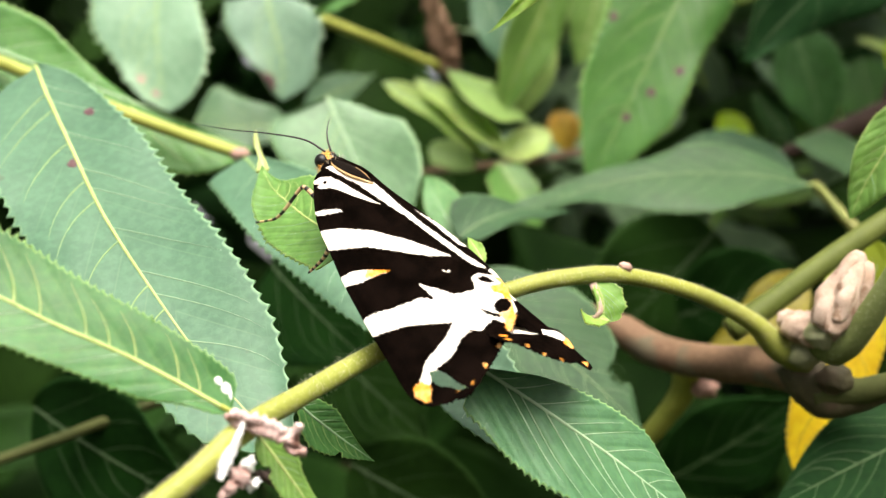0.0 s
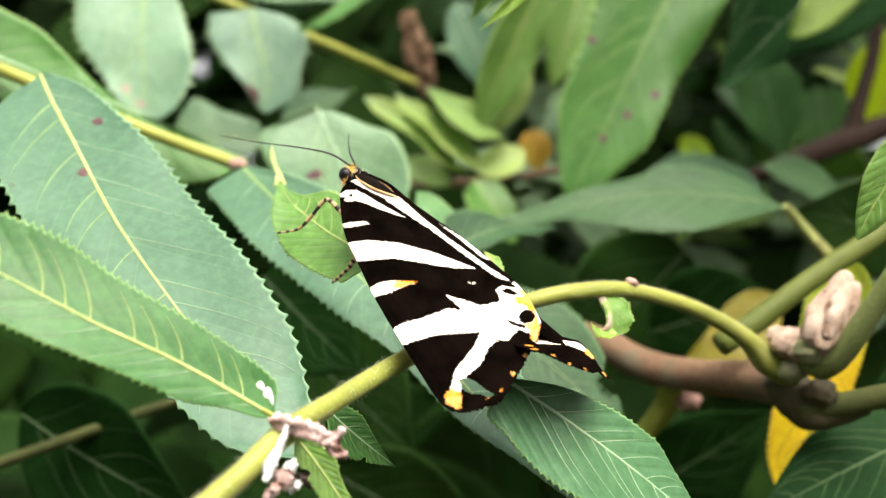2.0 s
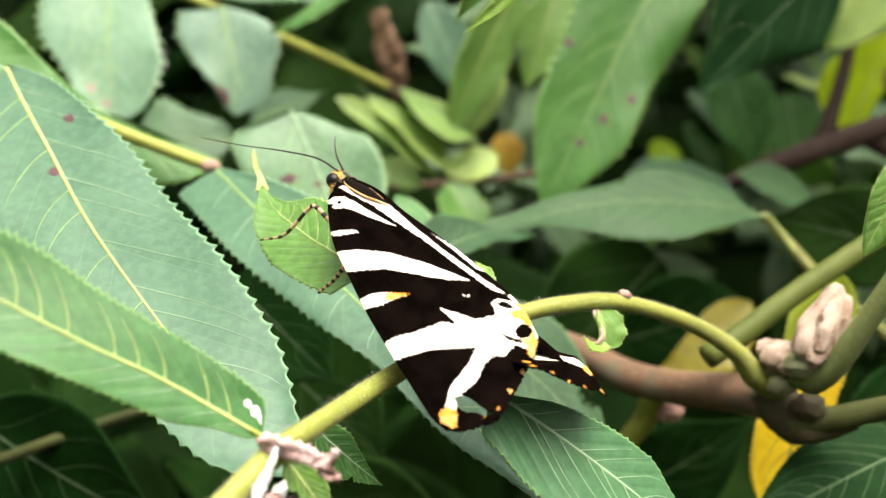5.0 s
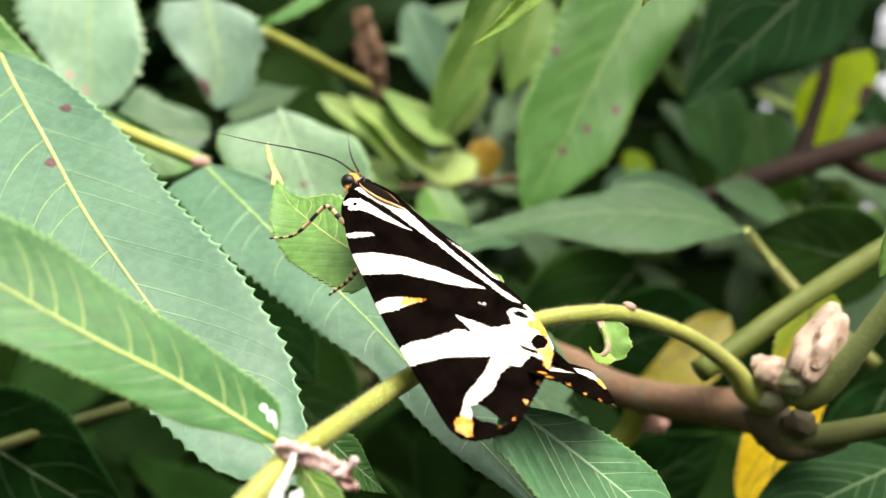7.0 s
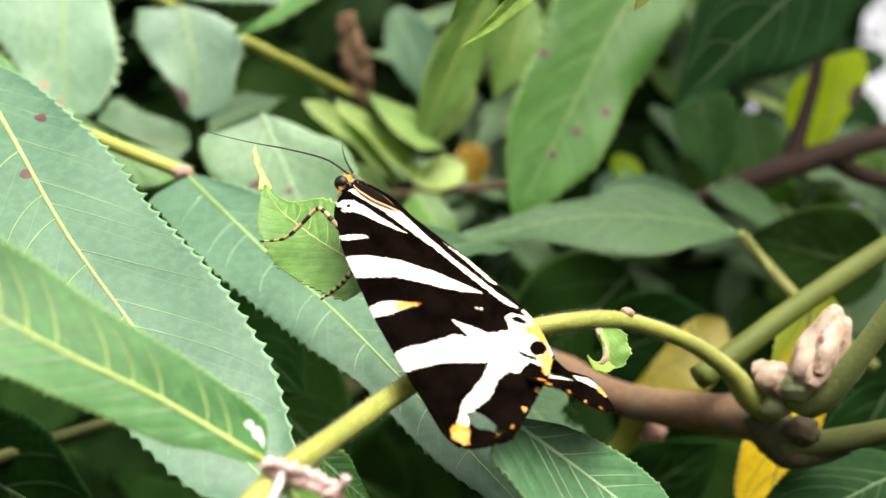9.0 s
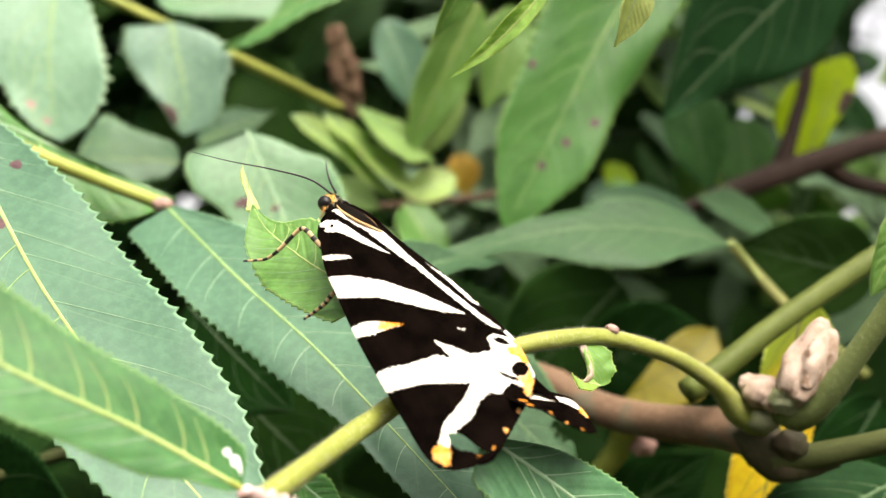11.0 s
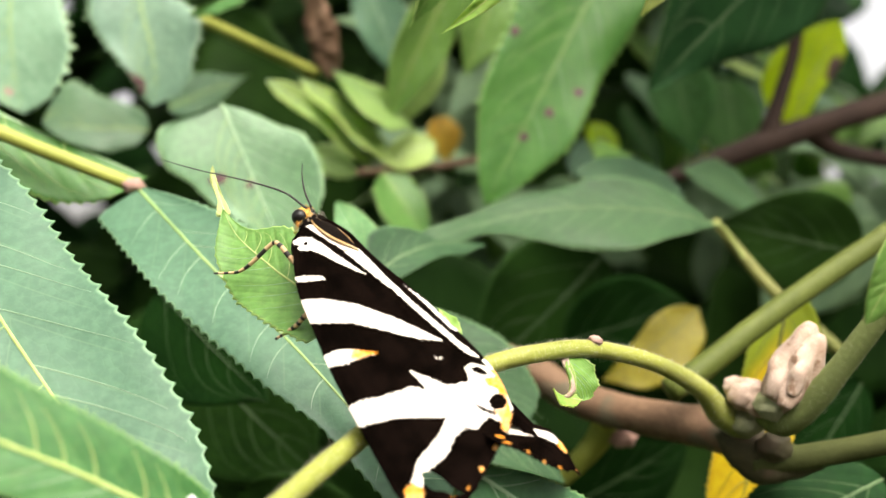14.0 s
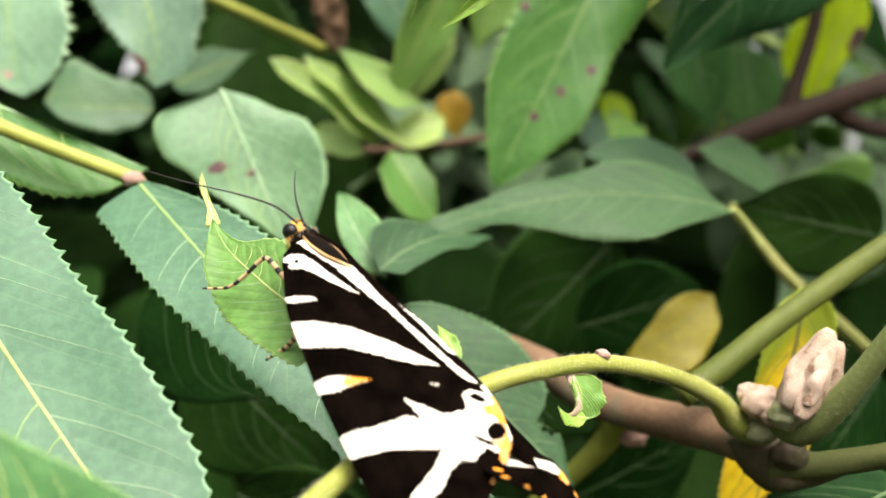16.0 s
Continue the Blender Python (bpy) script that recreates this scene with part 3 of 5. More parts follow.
    # leaves that grow on the twig
    bB = Blade((-0.0144, -0.0128, 1.2892), (-0.0430, -0.0205, 1.3050), 0.0081, (0.10, -0.75, 0.66), 0.02, -0.02, 0.10, 0.006, 0.58, 3, 0.6, form=((0.16, -0.23, -0.08), (0.79, 1.31, 2.70, 3.08, 3.38, 3.69, 3.04, 1.47), (2.46, 3.03, 3.52, 3.84, 4.28, 4.75, 4.44, 3.40)))
    lb = leaf("leaf", bB, BRIGHT, t, "serrated green leaf with yellow veins and a white fleck", midrib=VEIN, side_mat=VEIN, ahead=(0.7, 0.42), laterals=10, teeth=46, nv=16, rib=0.00021, tooth=0.10, petiole=(-0.0129, -0.0129, 1.2879), stalk_mat=RACHIS)
    for place, size, k in (((-0.0147, -0.0128, 1.2912), 0.00055, 4), ((-0.0154, -0.0128, 1.2918), 0.0004, 9), ((-0.0141, -0.0128, 1.2906), 0.0003, 11)):
        patch("white_fleck", bB, place, size, FLECK, lb, "dry white fleck", (1.0, 0.8), seed=k)
    bE = Blade((0.0056, -0.0002, 1.2921), (0.0267, 0.0041, 1.2764), 0.0138, (0.05, -0.72, 0.7), 0.02, 0.0, 0.1, 0.006, 0.7, 8, form=((-0.20, -0.25, -0.16), (0.45, 1.25, 2.60, 3.57, 4.06, 4.21, 2.65, 0.92), (4.55, 5.11, 6.24, 6.73, 6.41, 5.74, 3.97, 1.62)))
    leaf("leaf", bE, TEAL, t, "serrated dark green leaf with fine pale veins", hook=0.1, side_mat=PALE_VEIN, laterals=8, teeth=34, nv=12, rib=0.00022)
    bC = Blade((-0.0075, 0.0064, 1.3042), (-0.0196, 0.0191, 1.3148), 0.0096, (-0.15, -0.85, 0.5), -0.02, 0.0, 0.10, 0.012, 0.66, 5, form=((-0.57, -1.05, -1.13), (4.07, 4.29, 4.55, 4.69, 4.62, 3.97, 2.85, 1.28), (0.45, 1.50, 2.70, 3.73, 4.39, 3.94, 1.47, 0.48)))
    lc = leaf("leaf", bC, FRESH, t, "small fresh green young leaf with a pale curled tip", side_mat=VEIN, laterals=7, teeth=24, nv=14, tooth=0.06, rib=0.00014, ahead=(0.6, 0.6))
    bT = Blade((-0.0193, 0.0190, 1.3141), (-0.0209, 0.0221, 1.3195), 0.0019, (0.2, -0.9, 0.3), -0.05, 0.0, 0.2, 0.02, 0.55, 15, form=((-0.04, -0.11, -0.13), (0.83, 0.71, 0.50, 0.26, 0.29, 0.39, 0.42, 0.27), (0.57, 0.55, 0.51, 0.41, 0.29, 0.20, 0.22, 0.12)))
    leaf("leaf_tip", bT, PALE, lc, "pale yellow curled leaf tip", laterals=0, teeth=9, nv=6, tooth=0.14, rib=0.0001)
    bG = Blade((-0.0126, -0.0112, 1.2872), (-0.0071, -0.0105, 1.2794), 0.0062, (0.1, -0.9, 0.3), 0.05, 0.0, 0.2, 0.008, 0.7, 12, form=((-0.14, -0.12, -0.08), (0.28, 0.94, 1.32, 1.49, 1.02, 0.82, 0.68, 0.40), (0.41, 0.96, 1.26, 1.31, 1.41, 1.32, 1.01, 0.48)))
    leaf("leaf", bG, FRESH, t, "small ragged green leaf under the twig", laterals=5, teeth=16, per=6, nv=8, rib=0.00014, tooth=0.08, bites=((0.30, 1, 0.35, 0.04),))
    bG2 = Blade((-0.0113, -0.0022, 1.2896), (-0.0046, 0.0043, 1.2830), 0.0080, (0.0, -0.8, 0.6), 0.03, 0.0, 0.15, 0.008, 0.60, 14, form=((0.32, 0.35, 0.22), (0.32, 1.06, 1.67, 1.80, 1.35, 0.88, 0.42, 0.15), (0.23, 0.78, 1.97, 2.41, 2.09, 1.51, 0.95, 0.35)))
    leaf("leaf", bG2, BRIGHT, t, "green leaf with a torn tip beneath the twig", laterals=6, teeth=18, per=6, nv=10, tooth=0.10, rib=0.00014, bites=((0.62, 1, 0.3, 0.03),))
    bZ = Blade((0.0063, 0.0064, 1.3023), (0.0047, 0.0094, 1.3052), 0.0014, (0.2, -0.9, 0.4), 0.05, 0.0, 0.3, 0.03, 0.7, 23)
    leaf("leaf", bZ, YOUNG, t, "tiny bright green leaflet behind the moth", laterals=0, teeth=8, nv=6, tooth=0.14, rib=0.0001)
    # the small curled leaf
    bX = Blade((0.0179, 0.0123, 1.3003), (0.0182, 0.0118, 1.2959), 0.0040, (0.35, -0.85, 0.25), 0.10, 0.0, 0.3, 0.03, 0.75, 17, form=((-0.38, -0.56, -0.55), (1.62, 1.94, 2.23, 2.17, 2.14, 2.15, 1.76, 1.79), (0.15, 0.51, 1.05, 0.91, 0.82, 0.78, 0.99, 0.66)))
    cl = leaf("curled_leaf", bX, YOUNG, t, "tiny bright green curled leaflet", side_mat=VEIN, laterals=5, teeth=9, per=5, nv=10, tooth=0.09, rib=0.00010)
    bY = Blade((0.0193, 0.0115, 1.2963), (0.0163, 0.0110, 1.2975), 0.0016, (0.1, -0.6, 0.8), -0.05, 0.0, 0.3, 0.03, 0.7, 19, form=((-0.15, -0.29, -0.30), (0.12, 0.41, 0.91, 1.29, 1.32, 1.36, 1.48, 1.50), (0.07, 0.22, 0.49, 0.39, 0.16, 0.06, 0.00, 0.00)))
    leaf("curled_leaf", bY, YOUNG, t, "pale curled end of the leaflet", laterals=0, teeth=8, nv=6, tooth=0.15, rib=0.0001)
    tube("petiole", [(0.0177, 0.0126, 1.3003), (0.0178, 0.0120, 1.2994), (0.0182, 0.0117, 1.2984), (0.0183, 0.0114, 1.2974), (0.0177, 0.0112, 1.2967), (0.0171, 0.0112, 1.2966)], [0.0004, 0.0003, 0.00022, 0.00026, 0.00022, 0.0001], BUD, t, "pinkish downy curled stalk", sides=10, n=26, rough=0.25)
    return lc


young_leaf = twig_branch()


def dry_flower():
    t = empty_thing("dry_flower", (0, 0, 0), "withered pinkish flower remains stuck on the twig", "debris")
    tube("stub", [(-0.0143, -0.0139, 1.2889), (-0.0126, -0.0145, 1.2886), (-0.0107, -0.0148, 1.2880), (-0.0093, -0.0148, 1.2872), (-0.0084, -0.0146, 1.2862)], [0.0005, 0.00065, 0.0006, 0.00055, 0.0003], DEBRIS, t, "wrinkled pinkish-white stub", 14, 50, 0.5, 3)
    tube("prong", [(-0.0091, -0.0148, 1.2870), (-0.0086, -0.0151, 1.2876), (-0.0082, -0.0154, 1.2883)], [0.0004, 0.0003, 0.00035], DEBRIS, t, "", 8, 14, 0.3, 4)
    tube("prong", [(-0.0095, -0.0147, 1.2868), (-0.0089, -0.0148, 1.2861), (-0.0079, -0.0148, 1.2861)], [0.0004, 0.0003, 0.0003], DEBRIS, t, "", 8, 14, 0.3, 5)
    tube("husk", [(-0.0128, -0.0149, 1.2885), (-0.0133, -0.0154, 1.2871), (-0.0141, -0.0157, 1.2856), (-0.0144, -0.0161, 1.2841)], [0.0002, 0.0003, 0.00045, 0.0002], FLECK, t, "papery white husk", 10, 30, 0.5, 6)
    for k, (c, sz) in enumerate((((-0.0132, -0.0147, 1.2842), 0.0008), ((-0.0126, -0.0144, 1.2851), 0.0006), ((-0.0140, -0.0151, 1.2832), 0.0008), ((-0.0124, -0.0136, 1.2834), 0.0006))):
        ellipsoid("husk", Matrix.Translation(c) @ pose(0, 0, 0, 20 * k, 30, 50 * k), (sz, sz * 0.6, sz * 0.9), FLECK if k % 2 else DEBRIS, t, "", 18, 12, 0.9, k + 1)
    ellipsoid("husk", Matrix.Translation((-0.0116, -0.0111, 1.2836)) @ pose(0, 0, 0, 0, 25, 0), (0.0013, 0.0006, 0.0005), CHAR, t, "blackened dry husk", 14, 10, 0.6, 9)
    return t


dry_flower()


# ---- compound leaf beside the moth ----
def near_compound():
    t = empty_thing("compound_leaf", (0, 0, 0), "compound walnut leaf with large grey-green leaflets on a yellow stalk", "leaf")
    tube("rachis", [(-0.0767, 0.0530, 1.3419), (-0.0621, 0.0517, 1.3354), (-0.0470, 0.0514, 1.3288), (-0.0380, 0.0511, 1.3252), (-0.0292, 0.0508, 1.3219), (-0.0278, 0.0504, 1.3211)], [0.0010, 0.0010, 0.00098, 0.00095, 0.00095, 0.0008], RACHIS, t, "yellow-green rounded leaf stalk", 12, 50, 0.02)
    ellipsoid("joint", Matrix.Translation((-0.0288, 0.0503, 1.3217)), (0.0014, 0.0011, 0.0010), PINK, t, "pinkish joint", lumps=0.3)
    bA = Blade((-0.0516, 0.0328, 1.3310), (-0.0114, -0.0028, 1.2843), 0.0222, (0.12, -0.82, 0.55), 0.02, 0.0, 0.06, 0.006, 1.05, 2, 0.5, form=((1.70, 2.89, 2.40), (1.82, 4.31, 6.26, 8.09, 8.50, 8.74, 7.97, 4.34), (4.98, 8.05, 9.38, 8.83, 7.88, 7.14, 5.83, 5.10)))
    la = leaf("leaflet", bA, BLUE_GREEN, t, "large grey-green serrated leaflet with purple spots", midrib=VEIN, ahead=(0.85, 0.45), laterals=9, teeth=42, nv=18, rib=0.00026, tooth=0.075)
    for c, sz, k in (((-0.0415, 0.0254, 1.3230), 0.0010, 1), ((-0.0412, 0.0197, 1.3157), 0.0010, 2)):
        patch("leaf_spot", bA, c, sz, SPOT, la, "purple-brown leaf spot", (0.9, 0.7), seed=k)
    bD = Blade((-0.0284, 0.0503, 1.3215), (0.0140, 0.0045, 1.2790), 0.0205, (-0.05, -0.75, 0.66), 0.02, -0.02, 0.08, 0.006, 0.75, 6, form=((0.25, -0.43, -0.21), (1.26, 3.51, 6.28, 7.82, 8.18, 7.70, 5.62, 3.40), (6.32, 6.52, 6.77, 6.13, 5.37, 3.55, 3.42, 1.61)))
    leaf("leaflet", bD, BLUE_GREEN, t, "long grey-green serrated leaflet reaching below the moth", hook=0.6, laterals=10, teeth=48, nv=14, rib=0.00022, tooth=0.075, midrib=SIDE_VEIN, side_mat=PALE_VEIN, ahead=(0.7, 0.35))
    bW = Blade((-0.0216, 0.0823, 1.3383), (-0.0090, 0.0791, 1.3116), 0.027, (0.0, -0.8, 0.6), 0.02, 0.0, 0.08, 0.014, 0.66, 7, 2.0, form=((0.27, 0.50, 0.68), (1.16, 3.86, 7.08, 10.45, 10.82, 9.89, 6.97, 3.36), (10.39, 11.81, 11.97, 9.50, 7.61, 5.02, 2.45, 0.89)))
    lw = leaf("leaflet", bW, GREY, t, "broad grey-green leaflet with two brown spots", laterals=7, teeth=36, nv=10, rib=0.0003)
    for c, sz, k in (((-0.0216, 0.0794, 1.3256), 0.0016, 3), ((-0.0165, 0.0799, 1.3250), 0.0010, 5)):
        patch("leaf_spot", bW, c, sz, SPOT, lw, "brown leaf spot", (0.6, 1.1), seed=k)
    bA2 = Blade((-0.0751, 0.0562, 1.3430), (-0.0279, 0.0566, 1.3235), 0.0165, (0.0, -0.85, 0.5), 0.0, 0.0, 0.1, 0.01, 0.75, 9, form=((0.00, 0.00, 0.00), (3.15, 7.27, 6.85, 4.26, 1.87, 0.14, 0.00, 0.21), (0.82, 2.72, 5.99, 7.47, 8.61, 8.74, 8.64, 6.33)))
    leaf("leaflet", bA2, GREEN, t, "green leaflet behind the stalk", laterals=6, teeth=36, nv=8, rib=0.0003)
    return t, la, lw


near_leaf, swaying_leaflet, broad_leaflet = near_compound()


def far_compound():
    t = empty_thing("compound_leaf", (0, 0, 0), "compound walnut leaf with broad hanging leaflets, out of focus", "leaf")
    tube("rachis", [(-0.0802, 0.1149, 1.3796), (-0.0580, 0.1180, 1.3741), (-0.0401, 0.1214, 1.3674), (-0.0236, 0.1305, 1.3625), (-0.0044, 0.1438, 1.3570)], [0.0010, 0.0010, 0.0011, 0.0012, 0.0012], RACHIS, t, sides=10, n=40)
    def leaflet(base, tip, seed, mat, face, form=None, width=0.014):
        b = Blade(base, tip, width, face, 0.03, 0.0, 0.1, 0.012, 0.70, seed, 2.6, form=form)
        return b, leaf("leaflet", b, mat, t, laterals=7, teeth=15, nv=8, rib=0.0003, tooth=0.15, midrib=SIDE_VEIN)

    first, first_leaflet = leaflet((-0.0597, 0.1100, 1.3719), (-0.0567, 0.1063, 1.3396), 21, MINT, (0.05, -0.9, 0.35),
            form=((1.09, 1.66, 1.36), (1.74, 4.73, 7.11, 8.57, 9.53, 10.01, 8.48, 5.39), (7.52, 11.17, 12.79, 12.79, 11.17, 8.62, 6.66, 4.33)))
    second, second_leaflet = leaflet((-0.0388, 0.1150, 1.3664), (-0.0354, 0.1138, 1.3431), 22, MINT, (0.0, -0.9, 0.35),
            form=((-0.28, -1.13, -1.28), (1.53, 5.06, 8.38, 9.83, 8.94, 7.15, 6.50, 4.76), (8.61, 8.91, 9.42, 8.96, 7.75, 5.86, 4.09, 2.40)))
    leaflet((-0.0064, 0.1369, 1.3812), (-0.0452, 0.1358, 1.3778), 23, GREY, (0.0, -0.8, 0.5),
            form=((0.04, -0.80, -1.70), (1.06, 3.53, 6.44, 7.35, 5.86, 4.56, 3.74, 3.52), (0.83, 2.76, 4.84, 5.99, 7.12, 7.41, 7.35, 5.88)))
    leaflet((0.0166, 0.1112, 1.3902), (-0.0282, 0.1110, 1.3599), 24, BRIGHT, (0.3, -0.5, 0.8),
            form=((-1.65, -1.66, -1.36), (1.19, 3.98, 6.39, 5.60, 5.03, 4.93, 4.40, 2.88), (0.67, 2.24, 4.92, 7.65, 8.90, 5.93, 1.38, 0.00)))
    leaflet((-0.0389, 0.1350, 1.3417), (-0.0604, 0.1350, 1.3428), 25, GREY, (0.0, -0.8, 0.5),
            form=((-0.24, -0.86, -0.82), (1.10, 3.68, 4.79, 5.69, 5.12, 4.42, 3.28, 1.70), (2.36, 4.04, 5.25, 6.34, 7.19, 8.77, 9.81, 5.88)))
    leaflet((-0.0369, 0.1500, 1.3493), (-0.0190, 0.1500, 1.3575), 26, GREY, (0.0, -0.8, 0.5), width=0.0095)
    patch("leaf_spot", second, (-0.0379, 0.1136, 1.3469), 0.0019, SPOT, second_leaflet, "brown withered patch at the edge", (1.3, 0.7), seed=6)
    for place, size, k in (((-0.0624, 0.1061, 1.3464), 0.0009, 7), ((-0.0594, 0.1062, 1.3434), 0.0008, 8)):
        patch("leaf_spot", first, place, size, PINK, first_leaflet, "faint pinkish leaf spot", seed=k)
    return t


far_leaf = far_compound()


# ---- single leaves, stalks and branches round them ----
def single(base, tip, w, mat, label, face=(0, -0.8, 0.6), bow=0.04, curve=0.0, fold=0.12, seed=1, laterals=5, shape=0.8, category="leaf", petiole=None, bites=(), droop=0.0, teeth=34, spots=(), form=None, hook=0.6, ahead=(0.8, 0.95), tooth=0.055, midrib=None, spot=0.0006):
    b = Blade(base, tip, w, face, bow, curve, fold, 0.012, shape, seed, 1.0, droop, form=form)
    ob = leaf("leaf", b, mat, None, label, category, "leaves round the branch", midrib=midrib, laterals=laterals, teeth=teeth, nv=8, rib=min(0.00028, 0.008 * b.len), petiole=petiole, bites=bites, hook=hook, ahead=ahead, tooth=tooth)
    for k, c in enumerate(spots):
        patch("leaf_spot", b, c, spot, SPOT, ob, "small brown spot", seed=k + 3)
    return ob


def hanging_leaves():
    single((0.0710, 0.1201, 1.4036), (0.0270, 0.1106, 1.3241), 0.0218, GREEN, "long hanging green leaf with small brown spots", (-0.1, -0.97, 0.0), 0.03, 0.0, 0.15, 31, 8, 0.95, spots=((0.0456, 0.1103, 1.3469), (0.0398, 0.1105, 1.3428), (0.0347, 0.1107, 1.3379), (0.0326, 0.1136, 1.3584)), form=((0.56, 1.66, 0.88), (2.15, 7.17, 9.78, 10.43, 10.68, 9.18, 9.42, 5.24), (1.44, 4.81, 10.00, 12.97, 13.49, 12.08, 10.93, 5.81)), tooth=0.075, midrib=SIDE_VEIN, spot=0.0011)
    single((0.0249, 0.1296, 1.3776), (0.0088, 0.1344, 1.3423), 0.0125, FRESH, "narrow yellow-green hanging leaf", (0.5, -0.8, 0.3), 0.02, 0.02, 0.2, 32)
    single((0.0351, 0.1373, 1.3800), (0.0274, 0.1380, 1.3553), 0.0125, FRESH, "yellow-green hanging leaf with a brown edge", (0.2, -0.9, 0.3), 0.03, 0.0, 0.2, 33)
    single((0.0057, 0.1591, 1.3831), (0.0163, 0.1619, 1.3582), 0.013, BLUE_GREEN, "small grey-green leaf in the shade", (0.1, -0.9, 0.3), 0.03, 0.0, 0.1, 34)
    single((0.0625, 0.0800, 1.3188), (0.0074, 0.0740, 1.3132), 0.019, SHADE_DULL, "broad green leaf held level, dimmed in colour for shade", (0.05, -0.62, 0.75), 0.05, 0.03, 0.06, 35, 8, petiole=(0.0685, 0.0841, 1.3130), form=((3.31, 4.29, 2.92), (1.05, 3.35, 6.71, 9.50, 8.38, 5.91, 2.78, 2.62), (1.31, 5.0, 6.0, 6.0, 4.6, 3.9, 2.8, 2.13)))
    single((0.0670, 0.1091, 1.3257), (0.0429, 0.1061, 1.3307), 0.016, SHADE_DULL, "green leaf behind the level leaf, dimmed in colour for shade", (0.05, -0.5, 0.8), 0.05, 0.0, 0.1, 36)
    single((0.0888, 0.1222, 1.3266), (0.0692, 0.1178, 1.3334), 0.014, SHADE_DULL, "green leaf with shade put into its colour", (0.05, -0.6, 0.8), 0.05, 0.0, 0.1, 37)
    single((0.0023, 0.0554, 1.3092), (0.0199, 0.0684, 1.3143), 0.0130, SHADE_DULL, "grey-green folded leaf behind the moth", (0.2, -0.6, 0.8), 0.06, 0.04, 0.3, 38, 5, 1.0, form=((-1.39, -1.75, -1.11), (3.89, 4.97, 4.83, 3.52, 2.00, 0.59, 0.05, 0.02), (0.90, 2.99, 3.20, 3.35, 3.42, 3.36, 2.30, 0.94)))
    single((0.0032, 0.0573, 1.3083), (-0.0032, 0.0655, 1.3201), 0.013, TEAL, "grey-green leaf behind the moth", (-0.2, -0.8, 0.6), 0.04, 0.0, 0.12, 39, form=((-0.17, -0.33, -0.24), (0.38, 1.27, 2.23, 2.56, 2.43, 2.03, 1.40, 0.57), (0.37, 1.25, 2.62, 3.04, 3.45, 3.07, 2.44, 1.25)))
    single((0.0041, 0.0564, 1.3035), (0.0280, 0.0506, 1.2810), 0.0170, SHADE_DULL, "green leaf behind the moth with chewed edges", (0.1, -0.8, 0.6), 0.03, 0.0, 0.1, 40, 7, bites=((0.75, -1, 0.5, 0.06),))
    single((0.1114, 0.1090, 1.3964), (0.0553, 0.0960, 1.3448), 0.027, DEEP_SHADE, "green leaf with deep shade put into its colour", (0.0, -0.9, -0.3), 0.03, 0.0, 0.1, 41, 6, form=((1.92, 2.86, 1.84), (1.75, 5.84, 8.63, 10.57, 14.56, 12.36, 7.37, 2.77), (1.12, 3.74, 8.23, 13.26, 16.78, 18.15, 14.42, 6.53)))
    single((0.1086, 0.1458, 1.3475), (0.1166, 0.1397, 1.3725), 0.023, LIME, "lime-green leaf with a dark hole, backlight put into its colour", (0.1, -0.9, 0.1), 0.02, 0.0, 0.05, 42, spots=((0.1162, 0.1424, 1.3620), (0.1159, 0.1428, 1.3604), (0.1170, 0.1421, 1.3633), (0.1178, 0.1427, 1.3614)), form=((-1.49, -0.93, -0.44), (7.27, 8.65, 11.02, 12.17, 12.00, 9.81, 7.62, 4.13), (1.07, 3.20, 3.21, 3.22, 4.09, 4.97, 4.65, 3.06)), spot=0.0016)
    # the paler sheaf colour stands for light coming through this near leaf
    single((0.0284, -0.0506, 1.3201), (0.0212, -0.0394, 1.3138), 0.0050, SHEAF, "young green leaf close to the lens, backlight put into its colour", (0.0, -0.8, 0.6), 0.03, 0.0, 0.1, 43, 0, form=((-0.11, -0.32, -0.32), (0.48, 1.59, 1.91, 1.88, 1.73, 1.64, 1.42, 0.82), (0.33, 1.09, 1.61, 1.75, 1.72, 2.02, 2.24, 0.72)))
    single((0.0451, -0.0128, 1.3171), (0.0375, -0.0085, 1.3043), 0.0082, FRESH, "bright fresh green serrated leaf", (-0.1, -0.85, 0.5), 0.04, 0.02, 0.15, 44, 7, teeth=40, form=((-0.28, 0.48, 0.46), (0.42, 1.41, 3.11, 4.33, 3.95, 2.92, 1.93, 0.95), (0.27, 0.91, 1.66, 2.04, 2.26, 2.12, 1.46, 0.74)))
    single((0.0644, 0.0347, 1.2841), (0.0412, 0.0358, 1.2728), 0.0125, DEEP_SHADE, "green serrated leaf beneath the fork, darkened in colour for shade", (0.0, -0.7, 0.7), 0.03, 0.0, 0.1, 45, 7)
    single((0.0581, 0.0470, 1.3077), (0.0505, 0.0500, 1.2713), 0.0175, YELLOW, "yellowing leaf with brown specks", (0.0, -0.95, 0.2), 0.03, 0.0, 0.15, 46, 5, form=((-0.13, -0.01, 0.10), (3.02, 4.59, 5.04, 5.00, 4.76, 5.21, 4.14, 1.91), (1.32, 3.53, 4.62, 4.85, 4.88, 5.83, 5.34, 3.30)))
    single((0.0633, 0.0927, 1.3049), (0.0455, 0.0933, 1.2919), 0.0105, OLIVE, "olive-yellow leaf behind, darkened in colour for shade", (0.0, -0.8, 0.4), 0.03, 0.0, 0.1, 47, 4, form=((-0.84, -0.87, -0.62), (1.19, 3.97, 5.34, 6.60, 7.19, 6.06, 4.94, 2.03), (0.74, 2.48, 4.04, 4.31, 3.45, 2.58, 1.57, 0.64)))
